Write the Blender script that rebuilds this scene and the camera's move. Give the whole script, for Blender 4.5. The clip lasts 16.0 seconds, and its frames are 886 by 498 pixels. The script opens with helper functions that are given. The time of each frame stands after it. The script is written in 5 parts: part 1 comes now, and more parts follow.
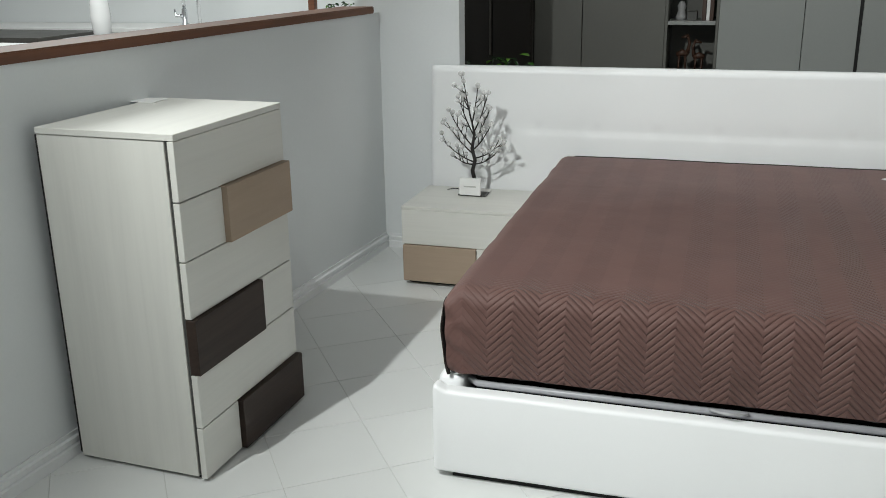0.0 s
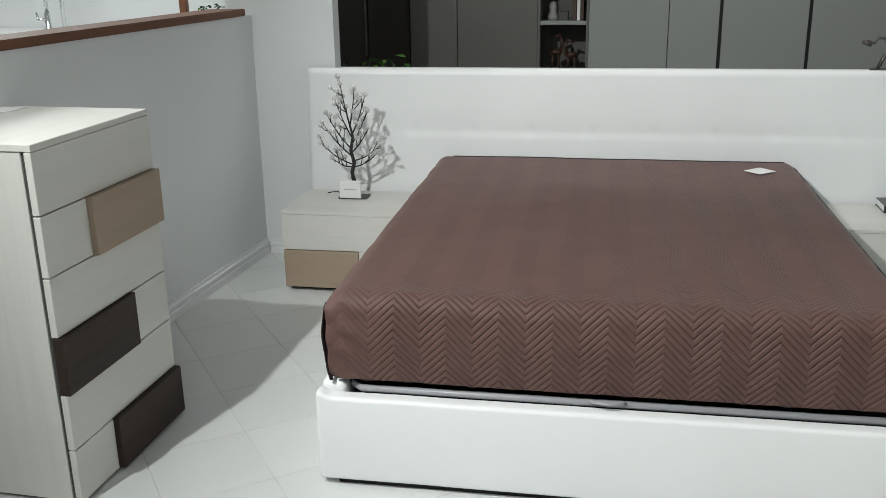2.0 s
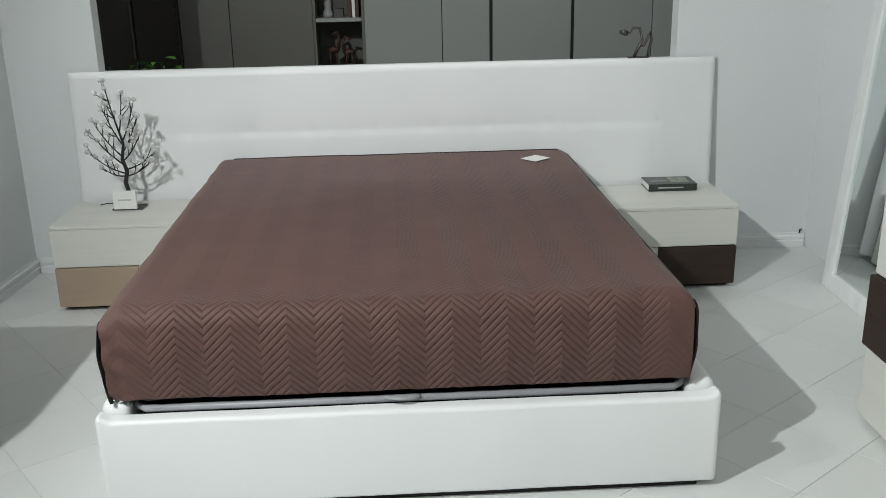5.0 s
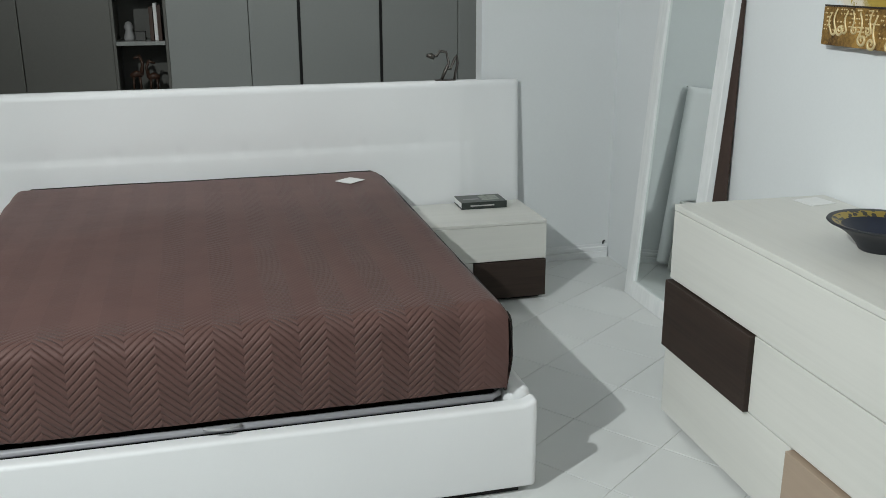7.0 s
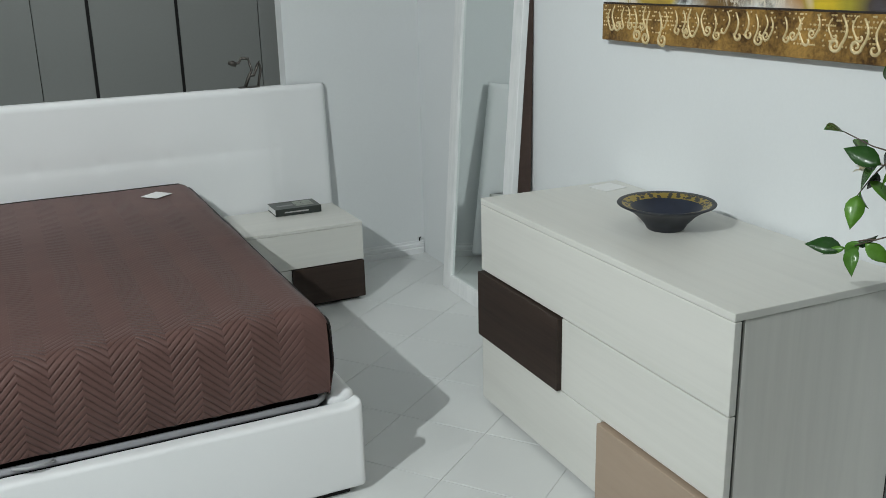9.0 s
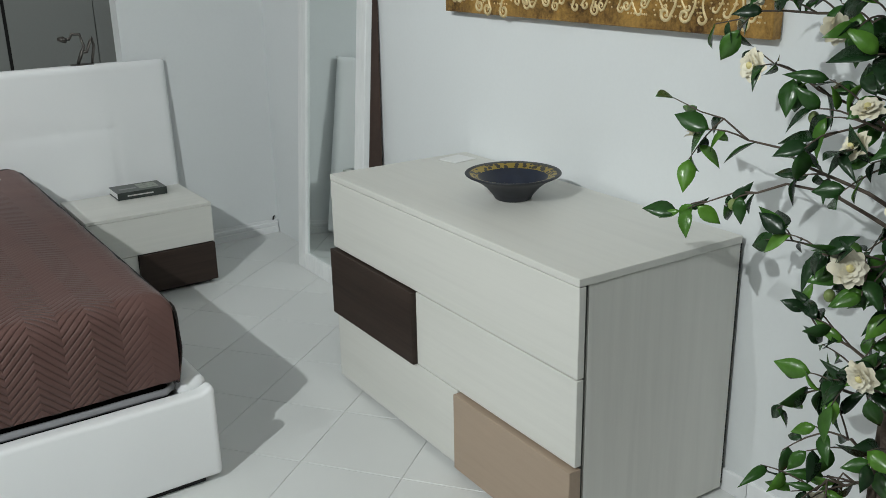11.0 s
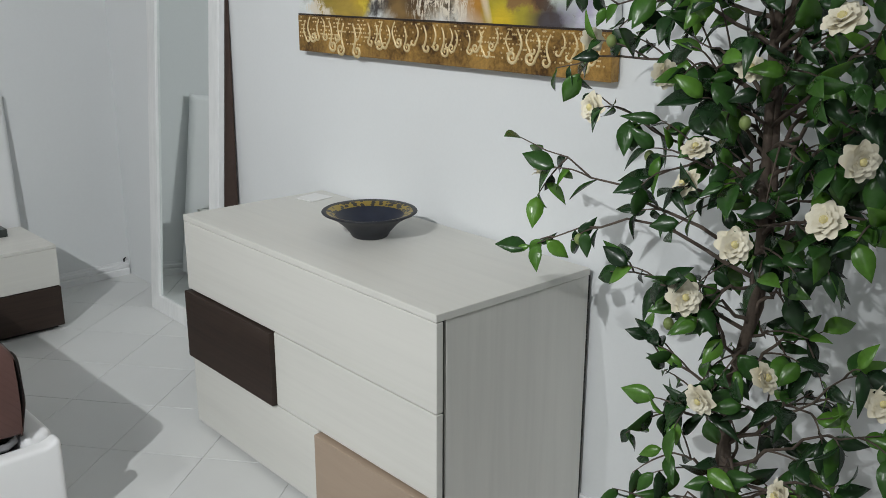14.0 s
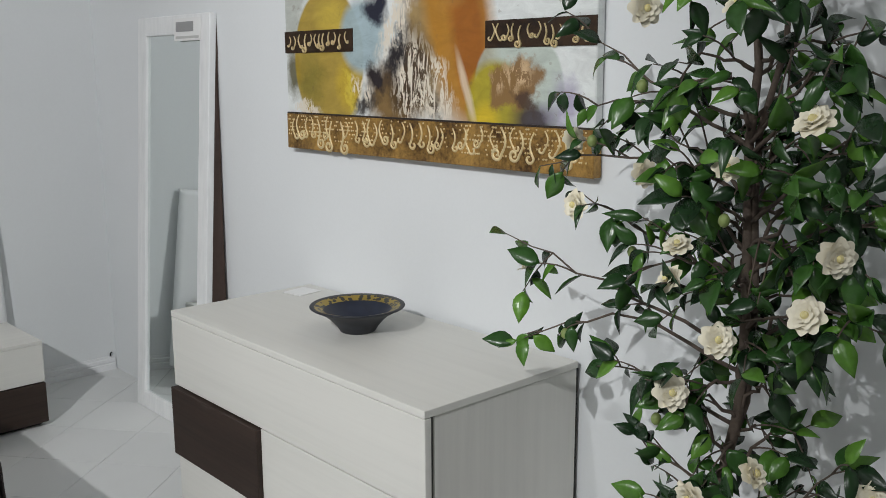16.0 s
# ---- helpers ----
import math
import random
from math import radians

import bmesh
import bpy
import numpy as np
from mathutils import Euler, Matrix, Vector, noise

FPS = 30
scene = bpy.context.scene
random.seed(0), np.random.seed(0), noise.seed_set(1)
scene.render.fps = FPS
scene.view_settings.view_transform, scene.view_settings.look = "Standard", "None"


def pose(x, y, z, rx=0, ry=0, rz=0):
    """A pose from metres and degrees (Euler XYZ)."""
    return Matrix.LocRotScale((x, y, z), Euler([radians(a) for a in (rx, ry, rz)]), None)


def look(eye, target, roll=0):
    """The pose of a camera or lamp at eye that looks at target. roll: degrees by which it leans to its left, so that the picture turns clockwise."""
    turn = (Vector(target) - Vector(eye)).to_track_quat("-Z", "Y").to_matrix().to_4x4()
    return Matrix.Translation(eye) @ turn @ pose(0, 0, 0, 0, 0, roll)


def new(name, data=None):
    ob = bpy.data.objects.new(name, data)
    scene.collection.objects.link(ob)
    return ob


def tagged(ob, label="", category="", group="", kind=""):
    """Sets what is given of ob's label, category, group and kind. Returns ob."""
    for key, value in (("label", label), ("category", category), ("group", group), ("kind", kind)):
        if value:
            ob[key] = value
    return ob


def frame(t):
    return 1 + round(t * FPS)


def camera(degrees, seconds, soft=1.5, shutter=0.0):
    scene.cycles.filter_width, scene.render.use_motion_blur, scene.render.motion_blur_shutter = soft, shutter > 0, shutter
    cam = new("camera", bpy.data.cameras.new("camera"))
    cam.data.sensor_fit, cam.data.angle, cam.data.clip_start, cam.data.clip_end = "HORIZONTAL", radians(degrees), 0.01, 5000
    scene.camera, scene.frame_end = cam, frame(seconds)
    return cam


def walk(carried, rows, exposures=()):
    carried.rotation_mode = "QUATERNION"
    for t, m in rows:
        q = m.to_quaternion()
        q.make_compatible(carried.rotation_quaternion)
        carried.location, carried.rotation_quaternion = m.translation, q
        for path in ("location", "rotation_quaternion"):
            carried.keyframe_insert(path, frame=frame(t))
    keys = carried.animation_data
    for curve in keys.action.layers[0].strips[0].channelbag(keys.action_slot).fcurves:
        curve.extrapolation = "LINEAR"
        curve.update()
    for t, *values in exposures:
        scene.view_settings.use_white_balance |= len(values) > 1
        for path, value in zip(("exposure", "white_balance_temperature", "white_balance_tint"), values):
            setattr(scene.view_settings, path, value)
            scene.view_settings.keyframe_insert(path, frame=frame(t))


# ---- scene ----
cam = camera(51.0, 16.0, soft=0.7)

PATH = [
    (0, (0.77, -2.389, 1.512), (0.202, -0.569, 0.909), -0.9),
    (0.5, (0.786, -2.378, 1.51), (0.282, -0.54, 0.903), -1.2),
    (1, (0.792, -2.374, 1.512), (0.341, -0.524, 0.902), -1.1),
    (1.5, (0.794, -2.374, 1.511), (0.393, -0.511, 0.904), -1.0),
    (2, (0.799, -2.372, 1.514), (0.462, -0.496, 0.909), -0.9),
    (2.5, (0.803, -2.368, 1.515), (0.524, -0.483, 0.909), -0.9),
    (3, (0.814, -2.367, 1.511), (0.607, -0.474, 0.901), -0.9),
    (3.5, (0.82, -2.354, 1.51), (0.695, -0.454, 0.898), -0.8),
    (6, (0.847, -2.333, 1.497), (1.118, -0.448, 0.884), -0.8),
    (6.5, (0.848, -2.342, 1.498), (1.229, -0.471, 0.902), -0.3),
    (7, (0.847, -2.352, 1.501), (1.322, -0.495, 0.929), -0.2),
    (7.5, (0.85, -2.36, 1.504), (1.425, -0.526, 0.949), -0.4),
    (8, (0.859, -2.372, 1.515), (1.528, -0.568, 0.969), -0.8),
    (8.5, (0.864, -2.383, 1.518), (1.615, -0.616, 0.959), -1.1),
    (9, (0.873, -2.39, 1.516), (1.699, -0.662, 0.94), -1.4),
    (11.5, (0.922, -2.384, 1.507), (2.052, -0.86, 0.876), -0.8),
    (12, (0.921, -2.392, 1.509), (2.113, -0.912, 0.887), -0.4),
    (12.5, (0.923, -2.397, 1.506), (2.169, -0.962, 0.882), -0.1),
    (13, (0.921, -2.403, 1.508), (2.203, -1.0, 0.886), 0.1),
    (13.5, (0.914, -2.407, 1.512), (2.212, -1.011, 0.908), 0.3),
    (14, (0.916, -2.406, 1.518), (2.232, -1.009, 0.956), 0.2),
    (14.5, (0.912, -2.409, 1.525), (2.24, -1.0, 1.022), 0.1),
    (15, (0.911, -2.411, 1.53), (2.253, -1.001, 1.074), 0.1),
    (15.5, (0.914, -2.415, 1.537), (2.272, -1.007, 1.118), -0.1),
    (16, (0.91, -2.418, 1.542), (2.274, -1.006, 1.162), -0.2),
]
walk(cam, [(t, look(eye, target, roll)) for t, eye, target, roll in PATH],
     exposures=[(0, 0.0, 6420, 9.5), (3.5, -0.02, 6420, 9.5), (7, -0.25, 6280, 8.4), (9, -0.33, 6220, 7.8), (12, -0.36, 6330, 9.6), (14.5, -0.3, 6370, 14.5), (16, -0.3, 6390, 15.5)])

# ---------- world and lights ----------
world = bpy.data.worlds.new("world")
scene.world = world
world.use_nodes = True
world.node_tree.nodes["Background"].inputs[0].default_value = (0.9, 0.95, 1.0, 1)
world.node_tree.nodes["Background"].inputs[1].default_value = 0.02


def spot(name, eye, target, watts, size, blend, radius, color):
    data = bpy.data.lights.new(name, "SPOT")
    data.energy, data.spot_size, data.spot_blend, data.shadow_soft_size, data.color = watts, radians(size), blend, radius, color
    ob = new(name, data)
    ob.matrix_world = look(eye, target)
    return ob


def fill_panel(name, x, y, z, sx, sy, watts, color):
    data = bpy.data.lights.new(name, "AREA")
    data.shape, data.size, data.size_y, data.energy, data.color = "RECTANGLE", sx, sy, watts, color
    ob = new(name, data)
    ob.location = (x, y, z)
    return ob


COOL = (0.97, 1.0, 0.965)
spot("ceiling_spot_bed", (-1.12, -1.84, 3.24), (2.15, 1.4, 0.45), 545, 92, 0.9, 0.03, COOL)
spot("ceiling_spot_dresser", (-0.8, -0.42, 3.24), (2.85, -0.6, 1.3), 108, 62, 0.8, 0.03, COOL)
spot("ceiling_spot_headboard", (1.0, 0.8, 3.24), (1.1, 2.1, 1.0), 30, 40, 0.25, 0.03, COOL)
# three unseen area lamps under the ceiling, added as fill
fill_panel("fill_light_room", 0.3, -3.2, 3.27, 1.6, 1.2, 27, COOL)
fill_panel("fill_light_kitchen", -3.4, 2.6, 3.27, 2.0, 2.0, 110, COOL)
fill_panel("fill_light_back", 1.2, 2.9, 3.27, 2.4, 0.4, 14, (1.0, 0.97, 0.92))


# ---------- materials ----------
def material(name):
    m = bpy.data.materials.new(name)
    m.use_nodes = True
    nt = m.node_tree
    return m, nt, nt.nodes["Principled BSDF"]


def math_node(nt, op, a, b=None, clamp=False):
    n = nt.nodes.new("ShaderNodeMath")
    n.operation, n.use_clamp = op, clamp
    for i, v in enumerate((a, b)):
        if v is None:
            continue
        if isinstance(v, (int, float)):
            n.inputs[i].default_value = v
        else:
            nt.links.new(v, n.inputs[i])
    return n.outputs[0]


def mix_color(nt, fac, a, b, blend="MIX"):
    n = nt.nodes.new("ShaderNodeMix")
    n.data_type, n.blend_type = "RGBA", blend
    for i, v in ((0, fac), (6, a), (7, b)):
        if isinstance(v, (int, float)):
            n.inputs[i].default_value = v
        elif isinstance(v, tuple):
            n.inputs[i].default_value = (*v, 1) if len(v) == 3 else v
        else:
            nt.links.new(v, n.inputs[i])
    return n.outputs[2]


def coords(nt, scale=(1, 1, 1), space="Object"):
    tc = nt.nodes.new("ShaderNodeTexCoord")
    mp = nt.nodes.new("ShaderNodeMapping")
    mp.inputs["Scale"].default_value = scale
    nt.links.new(tc.outputs[space], mp.inputs[0])
    return mp.outputs[0]


def noise_tex(nt, vec, scale, detail=4.0, rough=0.55, distort=0.0):
    n = nt.nodes.new("ShaderNodeTexNoise")
    n.inputs["Scale"].default_value, n.inputs["Detail"].default_value = scale, detail
    n.inputs["Roughness"].default_value, n.inputs["Distortion"].default_value = rough, distort
    nt.links.new(vec, n.inputs["Vector"])
    return n.outputs[0]


def ramp(nt, fac, stops):
    n = nt.nodes.new("ShaderNodeValToRGB")
    el = n.color_ramp.elements
    while len(el) < len(stops):
        el.new(0.5)
    for e, (p, c) in zip(el, stops):
        e.position, e.color = p, (*c, 1) if len(c) == 3 else c
    nt.links.new(fac, n.inputs[0])
    return n.outputs[0]


def bump(nt, bsdf, height, strength, distance):
    n = nt.nodes.new("ShaderNodeBump")
    n.inputs["Strength"].default_value, n.inputs["Distance"].default_value = strength, distance
    nt.links.new(height, n.inputs["Height"])
    nt.links.new(n.outputs[0], bsdf.inputs["Normal"])


def plain(name, c, rough=0.5, metal=0.0, vary=0.08, scale=6.0, grain=60.0, relief=0.1, depth=0.001, rand=0.0):
    """A surface with wear at two scales."""
    m, nt, b = material(name)
    v = coords(nt)
    big, fine = noise_tex(nt, v, scale), noise_tex(nt, v, grain, 2.0)
    f = math_node(nt, "ADD", math_node(nt, "MULTIPLY", big, 0.65), math_node(nt, "MULTIPLY", fine, 0.35))
    lo, hi = tuple(x * (1 - vary) for x in c), tuple(min(1, x * (1 + vary)) for x in c)
    col = ramp(nt, f, [(0.3, lo), (0.7, hi)])
    if rand:
        info = nt.nodes.new("ShaderNodeObjectInfo")
        k = math_node(nt, "ADD", math_node(nt, "MULTIPLY", info.outputs["Random"], rand), 1 - rand / 2)
        col = mix_color(nt, 1.0, col, k, "MULTIPLY")
    nt.links.new(col, b.inputs["Base Color"])
    r = math_node(nt, "ADD", math_node(nt, "MULTIPLY", big, 0.16), rough - 0.08, clamp=True)
    nt.links.new(r, b.inputs["Roughness"])
    b.inputs["Metallic"].default_value = metal
    if relief:
        bump(nt, b, fine, relief, depth)
    return m


def laminate(name, c, stretch, contrast=0.1, rough=0.42):
    """Wood-grain laminate; stretch names the short axes by large factors."""
    m, nt, b = material(name)
    g = noise_tex(nt, coords(nt, stretch), 1.0, 5.0, 0.6, 0.3)
    wide = noise_tex(nt, coords(nt, tuple(s * 0.22 for s in stretch)), 1.0, 2.0)
    f = math_node(nt, "ADD", math_node(nt, "MULTIPLY", g, 0.6), math_node(nt, "MULTIPLY", wide, 0.4))
    col = ramp(nt, f, [(0.32, tuple(x * (1 - contrast) for x in c)), (0.5, c), (0.68, tuple(min(1, x * (1 + contrast * 0.7)) for x in c))])
    nt.links.new(col, b.inputs["Base Color"])
    b.inputs["Roughness"].default_value = rough
    bump(nt, b, g, 0.12, 0.0006)
    return m


WALL = plain("wall_paint", (0.74, 0.762, 0.77), 0.7, vary=0.02, scale=1.2, grain=90, relief=0.08)
CEIL = plain("ceiling_paint", (0.62, 0.62, 0.62), 0.8, vary=0.02, scale=1.0)
TRIM = plain("white_trim", (0.8, 0.81, 0.82), 0.35, vary=0.03, scale=5)
GROUT = plain("grout", (0.59, 0.59, 0.565), 0.8, vary=0.1, scale=8)
LEATHER = plain("white_leather", (0.84, 0.848, 0.855), 0.45, vary=0.015, scale=3, grain=260, relief=0.12, depth=0.0008)
LAM_H = laminate("pale_laminate_long", (0.66, 0.655, 0.615), (2, 40, 60), 0.045)
LAM_V = laminate("pale_laminate_upright", (0.66, 0.655, 0.615), (26, 26, 1.5), 0.08)
TAN = laminate("tan_laminate", (0.36, 0.275, 0.205), (5, 70, 70), 0.06, 0.5)
DARK = laminate("dark_laminate", (0.034, 0.022, 0.017), (3, 60, 80), 0.35, 0.55)
DARK.node_tree.nodes["Principled BSDF"].inputs["Specular IOR Level"].default_value = 0.3
BLACK = plain("black_gap", (0.008, 0.008, 0.008), 0.8)
# dark grey for plastic things, and for the painted shade in drawer gaps
SHADOW_GAP = plain("dark_grey_plastic_and_gap_shade", (0.07, 0.07, 0.065), 0.5)
PAPER = plain("paper", (0.8, 0.8, 0.79), 0.6, vary=0.02)
WALNUT = laminate("walnut_ledge", (0.15, 0.055, 0.024), (3, 3, 60), 0.3, 0.5)
GREY_DOOR = plain("grey_lacquer", (0.285, 0.3, 0.29), 0.35, vary=0.03, scale=1.5)
TAUPE_DOOR = plain("taupe_lacquer", (0.12, 0.12, 0.108), 0.4, vary=0.06, scale=1.5)
DARK_DOOR = plain("dark_brown_glass", (0.026, 0.023, 0.02), 0.12, vary=0.1, scale=2)
CHROME = plain("chrome", (0.75, 0.76, 0.78), 0.15, 1.0, vary=0.02)
PEWTER = plain("dark_pewter", (0.12, 0.11, 0.1), 0.35, 0.8, vary=0.2, scale=20)
CERAMIC = plain("white_ceramic", (0.8, 0.8, 0.8), 0.15, vary=0.01)
WENGE = plain("dark_tabletop", (0.06, 0.056, 0.05), 0.4, vary=0.1)
GREYTOP = plain("grey_stone", (0.3, 0.3, 0.3), 0.4, vary=0.1)
GREY_FABRIC = plain("grey_webbing", (0.36, 0.36, 0.37), 0.7, vary=0.08, scale=30)
PALE_METAL = plain("pale_grey_metal", (0.3, 0.3, 0.32), 0.4, vary=0.04)
DARK_TAPE = plain("black_brown_tape", (0.014, 0.009, 0.008), 0.6, vary=0.2, scale=20)
BOWL_OUT = plain("slate_ceramic", (0.016, 0.018, 0.025), 0.5, vary=0.3, scale=25)
BROWN = plain("brown_board", (0.06, 0.034, 0.025), 0.6, vary=0.2, scale=8)
WOODFIG = plain("carved_wood", (0.05, 0.022, 0.012), 0.5, vary=0.3, scale=30)
BARK = plain("bark", (0.1, 0.075, 0.058), 0.85, vary=0.35, scale=25, grain=120, relief=0.6, depth=0.004)
TWIG = plain("dark_twig", (0.018, 0.015, 0.014), 0.7, vary=0.2, scale=30)
BLOSSOM = plain("blossom_plastic", (0.72, 0.72, 0.7), 0.4, vary=0.05, scale=40)
PETAL = plain("cream_petal", (0.85, 0.8, 0.64), 0.55, vary=0.06, scale=40, rand=0.12)
PETAL_HEART = plain("yellow_petal_heart", (0.75, 0.66, 0.3), 0.55, vary=0.1, scale=60)
BUD = plain("green_bud", (0.2, 0.26, 0.08), 0.5, vary=0.2, scale=50)
BOOK_COVER = plain("dark_green_cover", (0.03, 0.038, 0.034), 0.3, vary=0.25, scale=20)
COVER_ART = plain("cover_print", (0.25, 0.27, 0.22), 0.3, vary=0.6, scale=35)
INK = plain("grey_ink", (0.3, 0.3, 0.3), 0.5)
LIGHT_INK = plain("pale_print", (0.5, 0.5, 0.48), 0.4)
TERRA = plain("terracotta", (0.3, 0.14, 0.08), 0.7, vary=0.15)
LINE_DARK = plain("painted_dark_line", (0.03, 0.02, 0.015), 0.5)


def veil(m, amount):
    m.node_tree.nodes["Principled BSDF"].inputs["Alpha"].default_value = amount
    return m


veil(BLOSSOM, 0.4)


def tile_material():
    m, nt, b = material("white_porcelain")
    v = coords(nt)
    info = nt.nodes.new("ShaderNodeObjectInfo")
    off = nt.nodes.new("ShaderNodeVectorMath")
    off.operation = "ADD"
    nt.links.new(v, off.inputs[0])
    nt.links.new(math_node(nt, "MULTIPLY", info.outputs["Random"], 37.0), off.inputs[1])
    vein = noise_tex(nt, off.outputs[0], 2.5, 4.0, 0.55, 0.3)
    fine = noise_tex(nt, v, 120, 2.0)
    col = ramp(nt, vein, [(0.25, (0.685, 0.695, 0.685)), (0.5, (0.7, 0.71, 0.7)), (0.75, (0.712, 0.72, 0.712))])
    k = math_node(nt, "ADD", math_node(nt, "MULTIPLY", info.outputs["Random"], 0.05), 0.975)
    nt.links.new(mix_color(nt, 1.0, col, k, "MULTIPLY"), b.inputs["Base Color"])
    nt.links.new(math_node(nt, "ADD", math_node(nt, "MULTIPLY", fine, 0.08), 0.28), b.inputs["Roughness"])
    return m


QUILT_START = 10.0


def quilt_material():
    """Brown satin with herringbone stitching along the cloth's own length."""
    m, nt, b = material("brown_quilted_satin")
    uv = nt.nodes.new("ShaderNodeUVMap")
    uv.uv_map = "UVMap"
    sep = nt.nodes.new("ShaderNodeSeparateXYZ")
    nt.links.new(uv.outputs[0], sep.inputs[0])
    u, v = sep.outputs[0], sep.outputs[1]
    across = math_node(nt, "SUBTRACT", u, QUILT_START)
    zig = math_node(nt, "PINGPONG", across, 0.075)
    s = math_node(nt, "DIVIDE", math_node(nt, "ADD", v, zig), 0.0235)
    # every second column is stitched deeper, its shading also put into the colour
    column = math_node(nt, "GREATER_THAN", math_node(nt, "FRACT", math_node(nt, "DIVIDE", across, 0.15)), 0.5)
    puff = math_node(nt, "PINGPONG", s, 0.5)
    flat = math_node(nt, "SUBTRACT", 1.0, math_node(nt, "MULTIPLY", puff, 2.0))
    puff = math_node(nt, "SUBTRACT", 1.0, math_node(nt, "POWER", flat, 3.0))
    h = puff
    # the cloth is stretched flatter on top of the mattress than over its foot
    slack = nt.nodes.new("ShaderNodeMapRange")
    slack.inputs["From Min"].default_value, slack.inputs["From Max"].default_value = 10.12, 9.98
    slack.inputs["To Min"].default_value, slack.inputs["To Max"].default_value = 0.5, 1.0
    nt.links.new(v, slack.inputs["Value"])
    inset = math_node(nt, "DIVIDE", math_node(nt, "SUBTRACT", math_node(nt, "MINIMUM", math_node(nt, "SUBTRACT", u, 10.0), math_node(nt, "SUBTRACT", 11.518, u)), -0.01), 0.14, clamp=True)
    # and flatter on the half wall's side of the top
    even = math_node(nt, "ADD", math_node(nt, "MULTIPLY", math_node(nt, "SUBTRACT", u, 10.5), 1.5, clamp=True), 0.06, clamp=True)
    even = math_node(nt, "MULTIPLY", even, math_node(nt, "SUBTRACT", 1.35, math_node(nt, "MULTIPLY", math_node(nt, "SUBTRACT", v, 10.0), 0.62), clamp=True))
    even = math_node(nt, "MAXIMUM", even, math_node(nt, "SUBTRACT", math_node(nt, "MULTIPLY", slack.outputs[0], 2.0), 1.0))
    taut = math_node(nt, "MULTIPLY", math_node(nt, "MULTIPLY", slack.outputs[0], even), math_node(nt, "ADD", math_node(nt, "MULTIPLY", inset, 0.85), 0.15))
    on_top = math_node(nt, "MULTIPLY", math_node(nt, "SUBTRACT", 1.0, slack.outputs[0]), 2.0, clamp=True)
    flatter = math_node(nt, "SUBTRACT", 1.0, math_node(nt, "MULTIPLY", math_node(nt, "MULTIPLY", on_top, column), 0.85))
    taut = math_node(nt, "MULTIPLY", math_node(nt, "MULTIPLY", taut, flatter), math_node(nt, "ADD", math_node(nt, "MULTIPLY", on_top, 0.9), 1.0))
    h = math_node(nt, "MULTIPLY", h, taut)
    soft = noise_tex(nt, coords(nt, (1, 1, 1), "Object"), 7.0, 3.0)
    weave = noise_tex(nt, coords(nt, (1, 1, 1), "Object"), 420.0, 1.0)
    total = math_node(nt, "ADD", h, math_node(nt, "ADD", math_node(nt, "MULTIPLY", soft, 0.7), math_node(nt, "MULTIPLY", weave, 0.06)))
    bump(nt, b, total, 1.0, 0.0033)
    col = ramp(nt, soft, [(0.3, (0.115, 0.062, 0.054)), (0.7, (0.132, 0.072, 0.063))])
    # paints the light and dark of alternate columns into the base colour
    column_shade = math_node(nt, "ADD", math_node(nt, "MULTIPLY", column, 0.08), 0.96)
    col = mix_color(nt, 1.0, col, column_shade, "MULTIPLY")
    # darkens the stitch grooves: crease shade put into the cloth's colour
    stitch_shade = math_node(nt, "MULTIPLY", math_node(nt, "MULTIPLY", math_node(nt, "POWER", flat, 7.0), 0.4), taut)
    col = mix_color(nt, stitch_shade, col, (0.03, 0.014, 0.012))
    nt.links.new(col, b.inputs["Base Color"])
    b.inputs["Roughness"].default_value = 0.58
    b.inputs["Specular IOR Level"].default_value = 0.25
    b.inputs["Sheen Weight"].default_value = 0.06
    b.inputs["Sheen Roughness"].default_value = 0.4
    return m


def leaf_material():
    m, nt, b = material("camellia_leaf")
    info = nt.nodes.new("ShaderNodeObjectInfo")
    geo = nt.nodes.new("ShaderNodeNewGeometry")
    r = math_node(nt, "FRACT", math_node(nt, "ADD", info.outputs["Random"], geo.outputs["Random Per Island"]))
    col = ramp(nt, r, [(0.0, (0.011, 0.03, 0.012)), (0.45, (0.018, 0.052, 0.016)), (0.72, (0.036, 0.11, 0.018)), (1.0, (0.11, 0.26, 0.03))])
    n = noise_tex(nt, coords(nt), 60, 3.0)
    nt.links.new(mix_color(nt, 0.35, col, n, "OVERLAY"), b.inputs["Base Color"])
    b.inputs["Roughness"].default_value = 0.26
    b.inputs["Specular IOR Level"].default_value = 0.5
    bump(nt, b, n, 0.2, 0.001)
    return m


def mirror_material():
    m, nt, b = material("mirror_glass")
    b.inputs["Base Color"].default_value = (0.82, 0.86, 0.85, 1)
    b.inputs["Metallic"].default_value, b.inputs["Roughness"].default_value = 1.0, 0.015
    return m


def white_wash_material():
    m, nt, b = material("silvered_white_frame")
    v = coords(nt, (20, 20, 4))
    n = noise_tex(nt, v, 1.5, 6.0, 0.65)
    nt.links.new(ramp(nt, n, [(0.3, (0.74, 0.755, 0.755)), (0.55, (0.82, 0.83, 0.83)), (0.8, (0.85, 0.85, 0.85))]), b.inputs["Base Color"])
    b.inputs["Roughness"].default_value = 0.4
    bump(nt, b, n, 0.3, 0.001)
    return m


